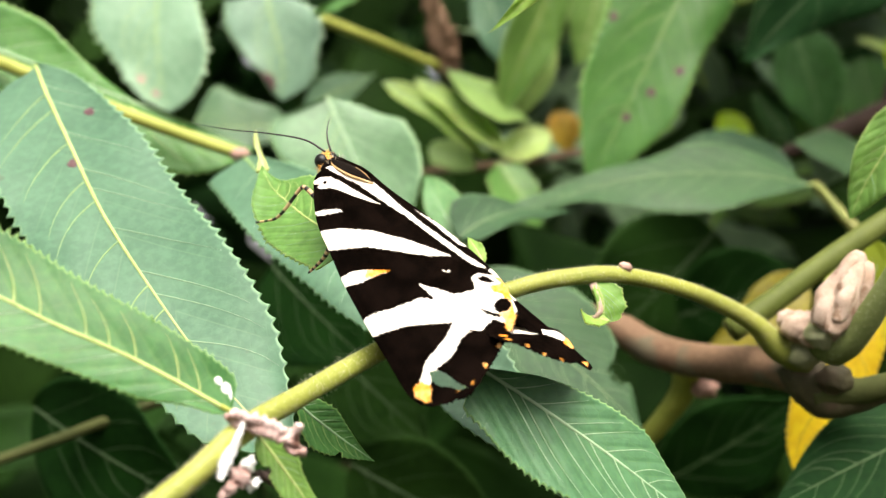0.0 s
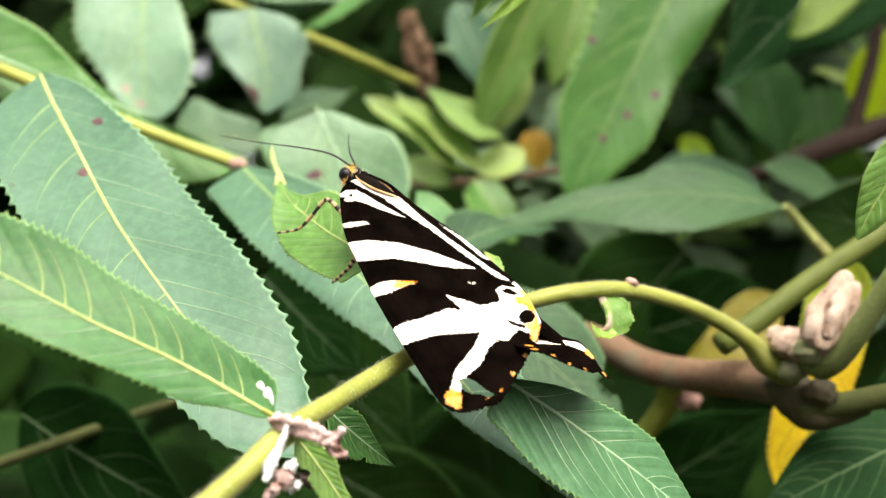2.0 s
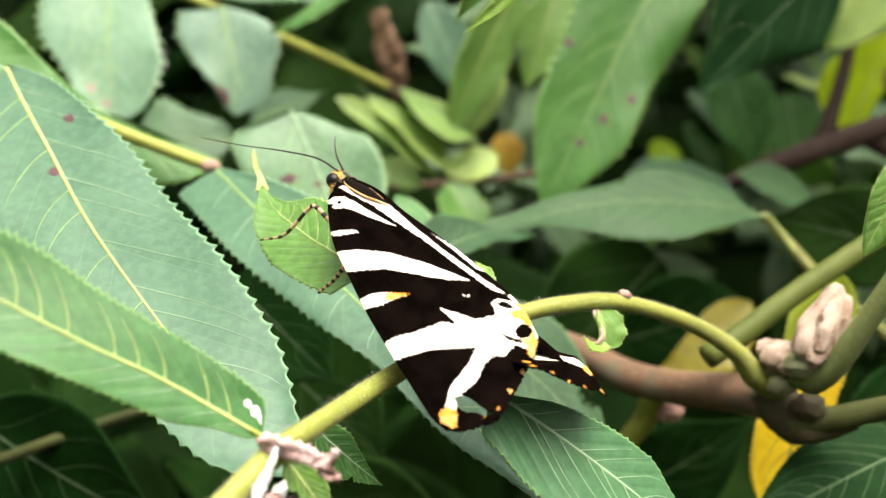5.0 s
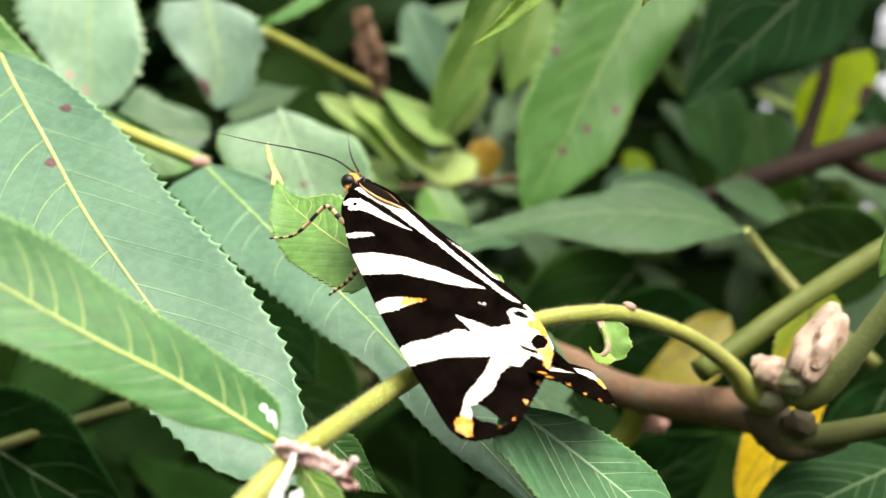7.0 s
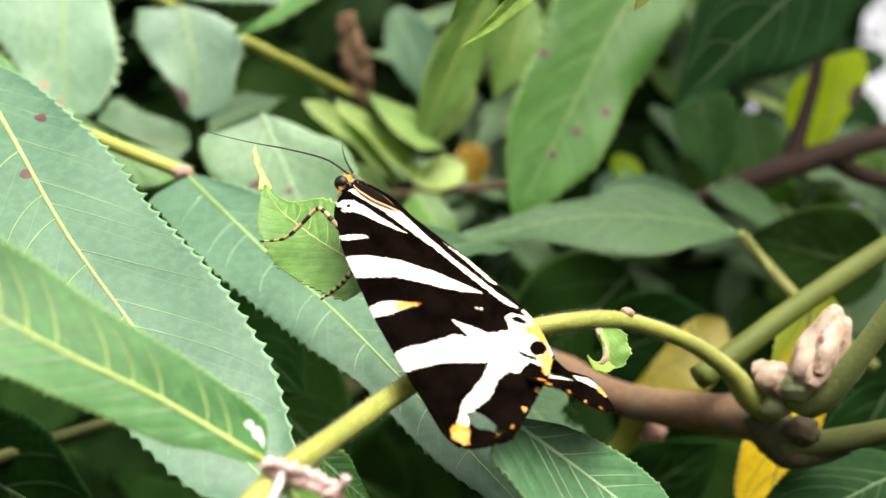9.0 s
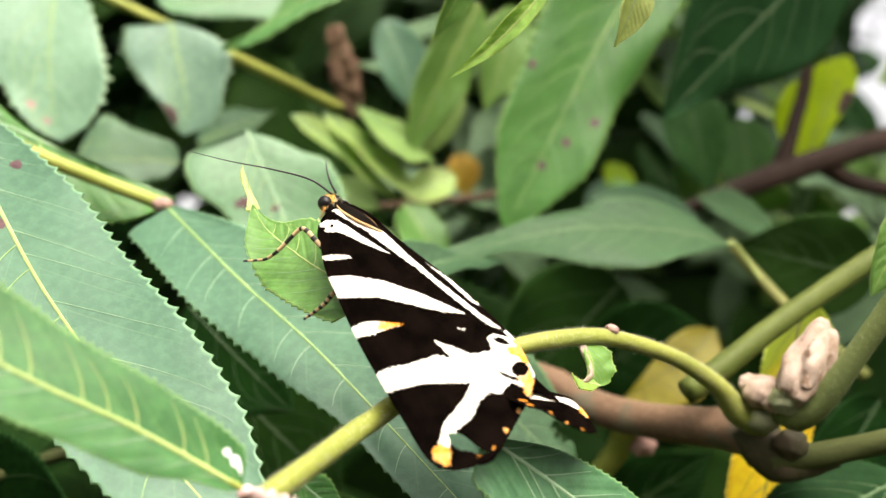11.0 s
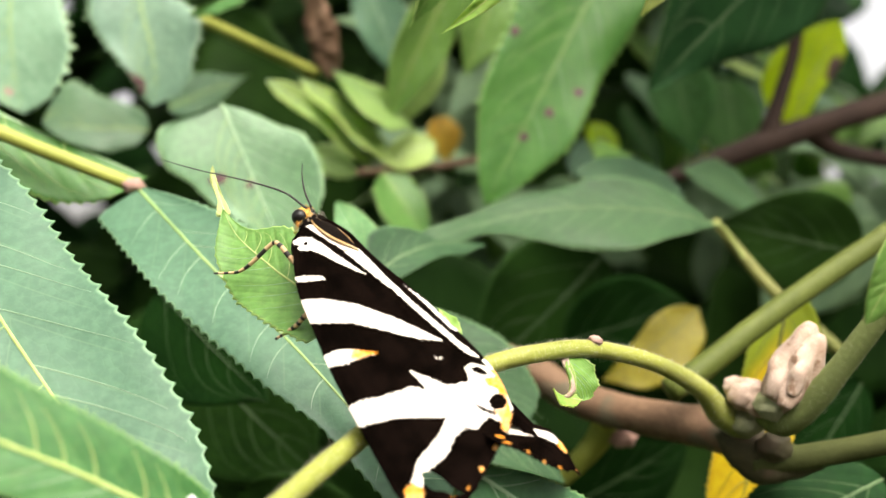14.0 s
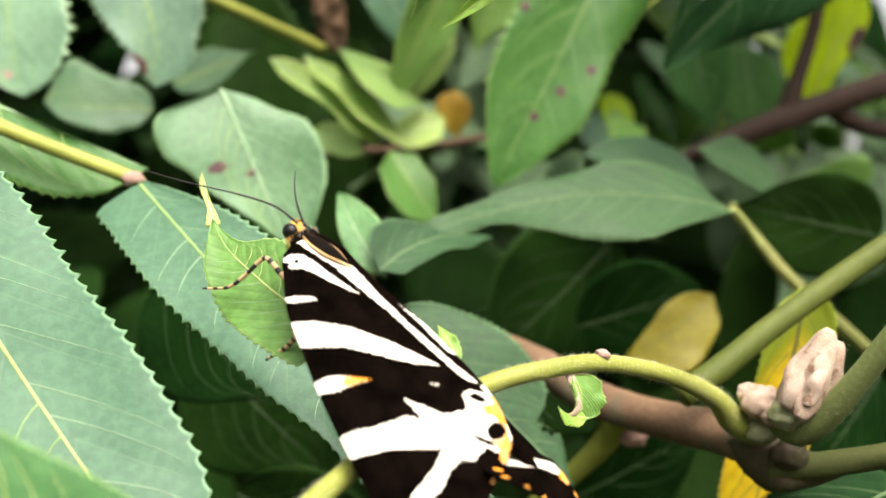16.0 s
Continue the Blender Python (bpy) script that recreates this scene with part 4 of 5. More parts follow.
    single((0.0249, 0.1614, 1.3504), (0.0269, 0.1620, 1.3393), 0.0085, OCHRE, "withered orange-yellow leaf among the green ones", (0.0, -0.9, 0.3), 0.05, 0.0, 0.2, 48, 3)
    thin = single((0.0155, 0.0120, 1.3430), (0.0044, 0.0162, 1.3318), 0.0022, YOUNG, "narrow young leaf seen edge on", (0.6, -0.4, 0.7), 0.05, -0.06, 0.5, 49, 0)
    single((0.0104, 0.0310, 1.3504), (0.0043, 0.0353, 1.3387), 0.0038, FRESH, "narrow green leaf hanging down", (0.6, -0.5, 0.6), 0.05, 0.0, 0.3, 50, 0)
    tip = single((0.0188, -0.0064, 1.3331), (0.0168, -0.0041, 1.3264), 0.0034, PALE, "pale young leaf tip hanging down", (0.5, -0.7, 0.5), 0.04, 0.0, 0.4, 51, 0)
    # the sheaf of half-folded leaflets
    folded = "half-folded yellow-green leaflet out of focus"
    single((-0.0154, 0.1228, 1.3496), (0.0070, 0.1358, 1.3351), 0.009, SHEAF, folded, (0.2, -0.7, 0.6), 0.06, 0.0, 0.35, 60, 3,
           form=((0.93, 1.51, 0.76), (0.91, 1.94, 2.77, 3.09, 2.32, 1.55, 0.63, 0.00), (0.90, 2.74, 2.50, 2.22, 2.72, 3.18, 3.36, 2.10)))
    single((-0.0087, 0.1270, 1.3513), (0.0132, 0.1386, 1.3362), 0.009, SHEAF, folded, (0.2, -0.7, 0.6), 0.06, 0.0, 0.35, 61, 3,
           form=((0.91, 1.51, 0.76), (0.27, 0.90, 1.87, 1.99, 1.91, 1.26, 0.64, 0.23), (1.37, 4.26, 4.83, 5.50, 5.83, 6.00, 5.12, 2.09)))
    single((-0.0021, 0.1284, 1.3533), (0.0169, 0.1400, 1.3433), 0.009, SHEAF, folded, (0.2, -0.7, 0.6), 0.06, 0.0, 0.35, 62, 3,
           form=((0.88, 1.39, 0.70), (0.27, 0.89, 1.83, 2.47, 2.96, 1.93, 1.14, 0.62), (2.60, 6.85, 8.44, 8.58, 8.22, 6.45, 3.94, 1.61)))
    single((0.0093, 0.1428, 1.3364), (0.0216, 0.1425, 1.3411), 0.009, SHEAF, folded, (0.2, -0.7, 0.6), 0.06, 0.0, 0.35, 63, 3,
           form=((0.22, 0.42, 0.21), (0.32, 1.06, 2.34, 3.08, 3.61, 3.60, 2.85, 1.83), (0.64, 2.14, 4.47, 4.98, 5.49, 5.39, 4.85, 2.62)))
    single((-0.0068, 0.1356, 1.3371), (0.0039, 0.1391, 1.3329), 0.009, SHEAF, folded, (0.2, -0.7, 0.6), 0.06, 0.0, 0.35, 64, 3,
           form=((0.31, 0.55, 0.28), (1.01, 2.17, 2.91, 3.76, 4.01, 3.19, 2.37, 1.10), (1.50, 4.98, 4.99, 5.00, 4.81, 3.91, 3.00, 1.23)))
    single((0.0088, 0.1314, 1.3328), (0.0183, 0.1286, 1.3180), 0.009, FRESH, folded, (0.2, -0.7, 0.6), 0.06, 0.0, 0.35, 65, 3,
           form=((0.34, 0.67, 0.35), (0.53, 1.77, 3.90, 4.23, 4.48, 3.61, 2.67, 1.09), (1.09, 3.64, 6.50, 6.99, 7.47, 7.18, 6.71, 3.70)))
    single((0.0205, 0.1401, 1.3654), (0.0139, 0.1442, 1.3443), 0.010, SHEAF, folded, (0.2, -0.7, 0.6), 0.06, 0.0, 0.35, 66, 3)
    # these leaves carry their shade in the lowered greens
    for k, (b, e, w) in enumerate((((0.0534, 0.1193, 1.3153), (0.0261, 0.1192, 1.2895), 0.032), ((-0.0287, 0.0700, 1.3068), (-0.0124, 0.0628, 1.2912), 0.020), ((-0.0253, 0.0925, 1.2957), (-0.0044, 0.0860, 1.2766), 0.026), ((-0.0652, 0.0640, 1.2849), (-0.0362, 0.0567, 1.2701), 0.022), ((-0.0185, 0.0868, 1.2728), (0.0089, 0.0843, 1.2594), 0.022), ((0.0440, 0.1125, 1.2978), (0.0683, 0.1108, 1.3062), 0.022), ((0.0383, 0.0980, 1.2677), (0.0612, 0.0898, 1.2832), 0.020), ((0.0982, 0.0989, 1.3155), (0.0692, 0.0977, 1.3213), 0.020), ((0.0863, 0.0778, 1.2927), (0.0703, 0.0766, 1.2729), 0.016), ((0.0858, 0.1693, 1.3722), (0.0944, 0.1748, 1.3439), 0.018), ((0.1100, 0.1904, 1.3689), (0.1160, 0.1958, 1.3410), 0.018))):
        single(b, e, w, SHADE_DARK if k < 9 else HALF_SHADE, "green leaf behind, shade put into its colour", (0.1, -0.95, -0.15), 0.04, 0.0, 0.1, 80 + k, 4)

    # leaves of a shoot further back, between the large ones
    for k, (b, e, w, mat) in enumerate((
        ((0.0841, 0.2000, 1.3717), (0.1053, 0.1940, 1.3457), 0.0097, HAZE),
        ((0.1038, 0.2000, 1.3697), (0.1225, 0.1940, 1.3570), 0.0069, HAZE),
        ((0.1169, 0.2000, 1.3753), (0.1268, 0.1940, 1.3580), 0.0063, SHADE_DULL),
        ((0.0993, 0.2000, 1.3972), (0.0888, 0.1940, 1.3772), 0.0066, HAZE),
        ((0.1126, 0.2000, 1.3769), (0.1253, 0.1940, 1.3693), 0.0041, SHEAF),
        ((0.1353, 0.2000, 1.3320), (0.1534, 0.1940, 1.3167), 0.0110, HAZE),
        ((0.1167, 0.2000, 1.3261), (0.1424, 0.1940, 1.3206), 0.0086, SHADE_DULL),
        ((0.1015, 0.2000, 1.3538), (0.1091, 0.1940, 1.3422), 0.0063, LIME),
        ((0.0672, 0.2000, 1.3435), (0.0767, 0.1940, 1.3508), 0.0094, MINT),
        ((0.1350, 0.2000, 1.3677), (0.1497, 0.1940, 1.3606), 0.0079, HAZE),
        ((0.0747, 0.2000, 1.3571), (0.0778, 0.1940, 1.3432), 0.0094, LIME),
        ((0.0832, 0.2000, 1.3624), (0.0927, 0.1940, 1.3420), 0.0094, DEEP_SHADE))):
        single(b, e, w, mat, "half-shaded leaf of a shoot behind, out of focus", (0.1, -0.7, 0.7), 0.04, 0.0, 0.1, 120 + k, 4)
    return thin, tip


thin_leaf, tip_leaf = hanging_leaves()


def far_branch():
    t = empty_thing("branch", (0, 0, 0), "dark brown bare branch with a side twig, out of focus", "branch")
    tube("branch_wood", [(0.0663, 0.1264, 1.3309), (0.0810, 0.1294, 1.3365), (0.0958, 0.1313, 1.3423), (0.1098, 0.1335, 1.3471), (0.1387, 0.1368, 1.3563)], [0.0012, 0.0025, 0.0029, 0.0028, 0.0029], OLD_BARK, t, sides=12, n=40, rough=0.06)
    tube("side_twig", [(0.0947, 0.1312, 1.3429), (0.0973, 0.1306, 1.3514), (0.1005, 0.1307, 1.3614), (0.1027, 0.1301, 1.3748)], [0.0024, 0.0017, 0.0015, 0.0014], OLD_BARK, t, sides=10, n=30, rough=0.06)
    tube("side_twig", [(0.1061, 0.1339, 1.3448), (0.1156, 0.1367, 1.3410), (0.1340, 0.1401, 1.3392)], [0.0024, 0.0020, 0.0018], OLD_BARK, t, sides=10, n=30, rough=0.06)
    s = empty_thing("stalk", (0, 0, 0), "thin brownish stalk of the folded leaflets", "stalk")
    tube("stalk_wood", [(-0.0109, 0.1463, 1.3335), (0.0066, 0.1461, 1.3344), (0.0193, 0.1459, 1.3356), (0.0356, 0.1503, 1.3390)], [0.0007, 0.0009, 0.0010, 0.0010], BARK, s)
    s = empty_thing("stalk", (0, 0, 0), "thin green stalk, dimmed in colour for shade", "stalk")
    # the dim stalk colour stands in for shade here
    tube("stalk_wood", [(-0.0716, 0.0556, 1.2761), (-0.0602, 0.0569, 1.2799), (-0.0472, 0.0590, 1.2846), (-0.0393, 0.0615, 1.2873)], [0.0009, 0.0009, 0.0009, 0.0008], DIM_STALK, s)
    s = empty_thing("stalk", (0, 0, 0), "green stalk of the level leaf", "stalk")
    tube("stalk_wood", [(0.0642, 0.0877, 1.3204), (0.0679, 0.0848, 1.3145), (0.0725, 0.0801, 1.3072), (0.0836, 0.0771, 1.2965)], [0.0008, 0.0010, 0.0011, 0.0012], OLIVE_STALK, s)
    s = empty_thing("seed_spike", (0, 0, 0), "brown withered catkin hanging out of focus", "catkin")
    tube("catkin", [(-0.0064, 0.1537, 1.3792), (-0.0042, 0.1556, 1.3693), (-0.0027, 0.1569, 1.3630), (-0.0019, 0.1579, 1.3579)], [0.0016, 0.0028, 0.0026, 0.0012], BARK, s, sides=12, n=40, rough=0.5)


far_branch()

# openings through which the sky shows between the leaves: a point, the sideways and upward slope, and how wide
GAPS = ((-0.007, -0.088, 1.306, -0.212, 0.206, 0.008), (-0.007, -0.088, 1.306, -0.217, 0.093, 0.006), (-0.007, -0.088, 1.306, -0.204, 0.062, 0.009), (0.007, -0.098, 1.295, -0.264, 0.115, 0.009), (0.007, -0.098, 1.295, 0.250, 0.250, 0.009), (0.007, -0.098, 1.295, 0.375, 0.241, 0.006), (-0.007, -0.088, 1.306, 0.575, 0.268, 0.036), (-0.007, -0.088, 1.306, 0.82, 0.37, 0.20), (-0.007, -0.088, 1.306, 0.581, 0.224, 0.010), (0.007, -0.098, 1.295, -0.059, 0.124, 0.005), (-0.010, -0.096, 1.297, 0.553, 0.352, 0.008))


def gap(p):
    for x, y, z, a, b, r in GAPS:
        d = p[1] - y
        if d > 0.22 and math.hypot((p[0] - x) / d - a, (p[2] - z) / d - b) < r + 0.010 / d:
            return True
    return False


def no_gap(p):
    return not gap(p)


# the shade between background leaves is painted in through the darkened green
thicket("foliage", "dense foliage behind, shade put into its dark green", 900, ((-0.42, 0.48), (0.20, 0.5), (1.05, 1.52)), (0.055, 0.10), SHADE_DARK, 4, 10, no_gap)
thicket("foliage", "low foliage under the branch, deep shade put into its colour", 560, ((-0.35, 0.40), (0.14, 0.34), (0.98, 1.31)), (0.05, 0.085), SHADE_DARK, 5, 10, no_gap)
thicket("foliage", "green foliage out of focus further back, half shade in its colour", 220, ((-0.6, 0.7), (0.30, 0.9), (1.15, 1.66)), (0.05, 0.09), HALF_SHADE, 7, 10, no_gap)
thicket("foliage", "half-shaded leaves of a twig further back", 260, ((0.03, 0.24), (0.17, 0.32), (1.325, 1.47)), (0.02, 0.045), HAZE, 17, 14, no_gap)
thicket("foliage", "yellow-green leaves in broken shade further back", 90, ((0.05, 0.24), (0.165, 0.30), (1.335, 1.47)), (0.02, 0.04), FRESH, 18, 14, no_gap)
thicket("foliage", "hedge foliage far behind, shade put into its colour", 1500, ((-2.2, 2.2), (1.2, 2.4), (0.3, 2.0)), (0.18, 0.30), SHADE_DARK, 9, 4, no_gap)


# bushes out of view, added to hold back low skylight from the camera side
def sky_screen_ring(p):
    return 2.3 < math.hypot(p[0], p[1]) and (p[1] < 0.8)


thicket("foliage", "unseen tall bushes added to cut the low skylight", 1300, ((-3.4, 3.4), (-3.4, 0.8), (0.0, 3.2)), (0.30, 0.46), SHADE_DARK, 12, 3, sky_screen_ring)


def shade_crown_edge(p):
    """The near edge of the added crown, which runs with the light, so that the leaves by the camera stand in the open.
    """
    x0, y0 = p[0] - 0.233 * (p[2] - 1.3), p[1] + 0.567 * (p[2] - 1.3)
    return y0 > 0.036 + 0.28 * min(1.0, max(0.0, (0.016 - x0) / 0.03)) and not gap(p)


# crown added overhead to darken the background, outlined to follow the sun
thicket("foliage", "added leaf crown overhead that shades the leaves behind", 1500, ((-1.0, 1.6), (-0.3, 2.0), (1.58, 2.1)), (0.12, 0.20), SHADE_DARK, 10, 3, shade_crown_edge)


# ---- the moth ----
def wing_material():
    m, nt, b = node_material("moth_wing_scales")
    fine = noise_tex(nt, 9000, 2)
    rag = noise_tex(nt, 4600, 6)
    at = attr(nt, "pattern")
    sep = nt.nodes.new("ShaderNodeSeparateXYZ")
    nt.links.new(at.outputs["Vector"], sep.inputs[0])
    jag = math_node(nt, "MULTIPLY", math_node(nt, "SUBTRACT", rag, 0.5), 0.62)
    cream = ramp(nt, math_node(nt, "ADD", sep.outputs[0], jag), -0.05, 0.05)
    orange = ramp(nt, math_node(nt, "ADD", sep.outputs[1], jag), -0.10, 0.10)
    black = mix_rgb(nt, ramp(nt, noise_tex(nt, 500, 3), 0.3, 0.7), (0.0012, 0.0008, 0.0006), (0.0042, 0.0025, 0.0019))
    col = mix_rgb(nt, cream, black, (0.80, 0.74, 0.64))
    col = mix_rgb(nt, orange, col, mix_rgb(nt, ramp(nt, noise_tex(nt, 1500, 2), 0.35, 0.7), (0.72, 0.27, 0.03), (0.78, 0.42, 0.15)))
    col = mix_rgb(nt, math_node(nt, "MULTIPLY", ramp(nt, fine, 0.4, 0.7), 0.07), col, (0.022, 0.015, 0.012))
    nt.links.new(col, b.inputs["Base Color"])
    b.inputs["Roughness"].default_value = 0.62
    b.inputs["Specular IOR Level"].default_value = 0.0
    rib = math_node(nt, "ADD", math_node(nt, "MULTIPLY", fine, 0.6), sep.outputs[2])
    bump(nt, b, rib, 0.5, 0.00008)
    return m


WING = wing_material()
BLACK_FUR = stem_material("black_scales", (0.003, 0.002, 0.0015), (0.010, 0.007, 0.005), 0.8, 900, gloss=0.04)
CREAM_FUR = stem_material("cream_scales", (0.62, 0.54, 0.42), (0.78, 0.72, 0.60), 0.8, 900, gloss=0.1)
ORANGE_FUR = stem_material("orange_scales", (0.62, 0.25, 0.05), (0.80, 0.46, 0.12), 0.8, 900, (0.82, 0.62, 0.36), gloss=0.1)
BUFF_FUR = stem_material("buff_scales", (0.48, 0.26, 0.10), (0.70, 0.52, 0.30), 0.8, 900, gloss=0.1)
EYE, _nt, _b = node_material("compound_eye")
_b.inputs["Base Color"].default_value, _b.inputs["Roughness"].default_value = (0.006, 0.005, 0.004, 1), 0.32
LEG, _nt, _b = node_material("banded_leg")
_w = math_node(_nt, "FRACT", math_node(_nt, "MULTIPLY", attr(_nt, "pattern").outputs["Fac"], 1.0))
_nt.links.new(mix_rgb(_nt, ramp(_nt, _w, 0.42, 0.50), (0.015, 0.010, 0.008), (0.62, 0.42, 0.22)), _b.inputs["Base Color"])
_b.inputs["Roughness"].default_value = 0.6


def polygon_distance(p, poly):
    """Signed distance of points to a polygon, positive inside."""
    poly = np.array(poly, float)
    d = np.full(len(p), 1e9)
    inside = np.zeros(len(p), bool)
    for a, b in zip(poly, np.roll(poly, -1, axis=0)):
        e, w = b - a, p - a
        t = np.clip((w @ e) / (e @ e + 1e-12), 0, 1)
        d = np.minimum(d, np.linalg.norm(w - np.outer(t, e), axis=1))
        cross = ((a[1] > p[:, 1]) != (b[1] > p[:, 1]))
        with np.errstate(divide="ignore", invalid="ignore"):
            xc = a[0] + (p[:, 1] - a[1]) * (b[0] - a[0]) / (b[1] - a[1])
        inside ^= cross & (p[:, 0] < xc)
    return np.where(inside, d, -d)


# outline and bands of the fore wing, in mm: back along the ridge, outward from it
COSTA = [(-3.4, 0.1), (-3.4, 2.9), (-1.8, 4.6), (1.2, 6.6), (4.6, 7.9), (8.6, 9.3), (13.1, 10.5), (17.3, 11.5), (20.4, 12.2), (21.9, 12.2)]
MARGIN = [(21.9, 12.2), (23.0, 11.4), (23.9, 9.9), (24.4, 8.5), (23.6, 5.3), (22.8, 3.1), (22.3, 1.5), (21.4, -0.2)]
INNER = [(-3.1, -0.6), (-0.8, -1.3), (2.8, -1.3), (8.6, -1.8), (14.1, -1.9), (18.2, -1.5), (21.4, -0.2)]
BANDS = [
    [(2.2, 7.1), (3.3, 5.6), (5.7, 3.5), (8.7, 1.8), (10.9, 0.8), (13.0, -0.0), (11.4, 1.7), (9.0, 3.5), (6.8, 5.1), (4.4, 8.0)],
    [(7.5, 9.2), (7.8, 8.0), (8.5, 6.9), (10.2, 5.7), (9.7, 6.9), (9.4, 8.0), (8.6, 9.4)],
    [(12.3, 10.5), (12.7, 9.1), (14.2, 7.0), (14.2, 6.2), (14.5, 5.2), (15.6, 4.4), (13.3, 4.4), (16.1, 3.5), (17.7, 2.1), (17.4, 0.8)],
    [(17.0, 2.6), (17.6, 1.9), (16.9, 0.7), (16.1, 0.5), (16.0, -0.4), (17.1, -1.2), (18.6, -1.4), (20.0, -1.2), (21.4, -0.2), (22.7, 1.9), (22.3, 1.9), (21.6, 1.6), (20.8, 2.0), (20.1, 2.7), (20.1, 3.5), (20.9, 3.7), (20.0, 4.3), (18.7, 4.2)],
    [(15.6, 4.4), (17.4, 0.8), (18.5, 0.8), (20.7, 1.6), (20.8, 3.7), (19.7, 3.6), (20.3, 4.4), (19.2, 4.5), (18.3, 4.9), (15.8, 8.1)],
    [(12.3, 10.5), (14.2, 6.2), (15.6, 4.4), (16.9, 2.9), (18.4, 5.0), (15.8, 8.1), (14.2, 11.0)],
    [(18.1, 4.3), (19.5, 3.3), (20.1, 4.6), (20.2, 5.7), (20.9, 7.4), (20.8, 9.0), (21.5, 10.6), (21.3, 11.9), (20.6, 10.8), (19.6, 9.4), (19.4, 8.0), (19.1, 6.4)],
    [(0.1, 6.0), (1.4, 4.2), (2.0, 4.1), (1.2, 5.4), (0.6, 6.2)],
    [(-2.9, 3.9), (-2.9, 3.0), (-2.3, 2.2), (-1.2, 1.8), (0.1, 1.6), (3.7, 0.8), (2.0, 1.7), (1.1, 2.1), (-0.3, 2.6), (-1.2, 3.1), (-1.6, 3.8)],
    [(-3.8, 1.9), (-2.8, 0.0), (-0.6, -0.1), (1.2, -0.5), (1.1, 0.1), (0.3, 0.7), (-0.9, 1.1), (-2.2, 1.4), (-3.3, 1.7)],
    [(0.7, 0.7), (1.1, -0.7), (3.9, -0.6), (8.1, -0.7), (13.0, -1.1), (16.2, -1.5), (15.3, -0.8), (11.3, -0.4), (6.7, -0.1), (3.2, 0.4)],
    [(6.4, -1.3), (9.4, -1.9), (13.2, -1.9), (12.4, -1.5), (9.1, -1.5)],
    [(16.3, -1.4), (16.9, -1.9), (18.9, -2.0), (19.3, -1.5), (18.5, -1.3)],
    [(13.6, 1.7), (14.2, 1.3), (14.2, 1.7)],
    [(13.2, 4.4), (15.2, 3.3), (17.1, 2.5), (18.4, 3.4), (15.8, 4.3), (14.7, 4.1)],
]
ORANGES = [
    [(8.7, 6.8), (10.3, 5.3), (9.8, 6.7), (9.3, 7.6)],
    [(20.6, 11.5), (20.7, 10.8), (21.7, 10.5), (22.6, 11.4), (22.4, 11.8), (21.2, 12.0)],
    [(17.8, -0.2), (18.3, -1.1), (19.3, -1.3), (20.5, -0.5), (21.9, 0.4), (22.7, 1.8), (22.2, 2.0), (21.4, 1.4), (20.6, 1.3), (21.0, 0.5), (20.4, -0.3), (19.2, -0.4), (18.5, -0.0)],
    [(22.72, 3.61), (22.86, 3.27), (23.13, 3.47), (23.27, 3.88), (22.93, 3.88)], [(23.3, 5.94), (23.37, 5.67), (23.71, 5.67), (23.71, 6.01)], [(23.78, 7.88), (23.92, 7.6), (24.12, 7.81), (23.98, 8.01)], [(23.39, 9.19), (23.52, 8.99), (23.73, 9.12), (23.66, 9.4)],
    [(17.4, -1.3), (18.3, -1.8), (19.5, -1.4), (19.3, -1.1)],
]
BLACKS = [[(16.4, 0.0), (16.7, -0.7), (18.0, -1.0), (17.6, -0.4), (16.8, 0.0)], [(18.7, 2.3), (19.9, 1.7), (20.9, 1.2), (20.9, 1.6), (19.9, 2.1)], [(-2.5, 3.9), (-2.2, 3.5), (-1.9, 3.8), (-2.2, 4.1)], [(-2.3, 3.0), (-2.0, 2.8), (-1.8, 3.1), (-2.1, 3.2)]]
TAIL_BANDS = [[(20.8, -1.1), (21.8, 0.9), (23.5, 2.0), (25.2, 3.0), (26.3, 2.6), (25.0, 1.3), (23.8, -0.1), (22.6, -1.3)]]
TAIL_ORANGES = [[(25.7, 2.6), (25.8, 3.4), (27.0, 2.9), (27.0, 2.1), (26.2, 2.0)], [(21.3, -1.0), (21.9, -0.9), (23.0, -2.6), (22.4, -2.9)], [(23.21, -3.45), (23.39, -2.91), (23.75, -3.09), (23.75, -3.45)], [(25.04, -2.9), (25.16, -2.54), (25.4, -2.66), (25.4, -2.9)], [(26.44, -1.94), (26.56, -1.64), (26.8, -1.76), (26.8, -2.06)], [(27.61, -0.66), (27.67, -0.42), (27.91, -0.54), (27.91, -0.78)]]
FAR_BANDS = [
    [(4.8, 16.4), (5.3, 17.4), (9.9, 14.4), (13.9, 8.3), (11.3, 9.6)],
    [(-4.7, 9.4), (-4.2, 12.5), (0.2, 10.7), (1.9, 6.2)], [(-1.5, 14.7), (-1.7, 17.2), (-0.1, 17.6), (2.6, 12.3)],
]
FAR_ORANGES = [[(23.6, 8.8), (22.3, 11.8), (24.2, 9.1)]]
TEAR = [(20.5, 9.7), (21.0, 9.0), (21.8, 8.8), (23.1, 8.7), (24.0, 8.4), (23.7, 9.2), (23.0, 9.4), (22.3, 10.0), (21.4, 10.2)]
DOT = (20.2, 0.4)


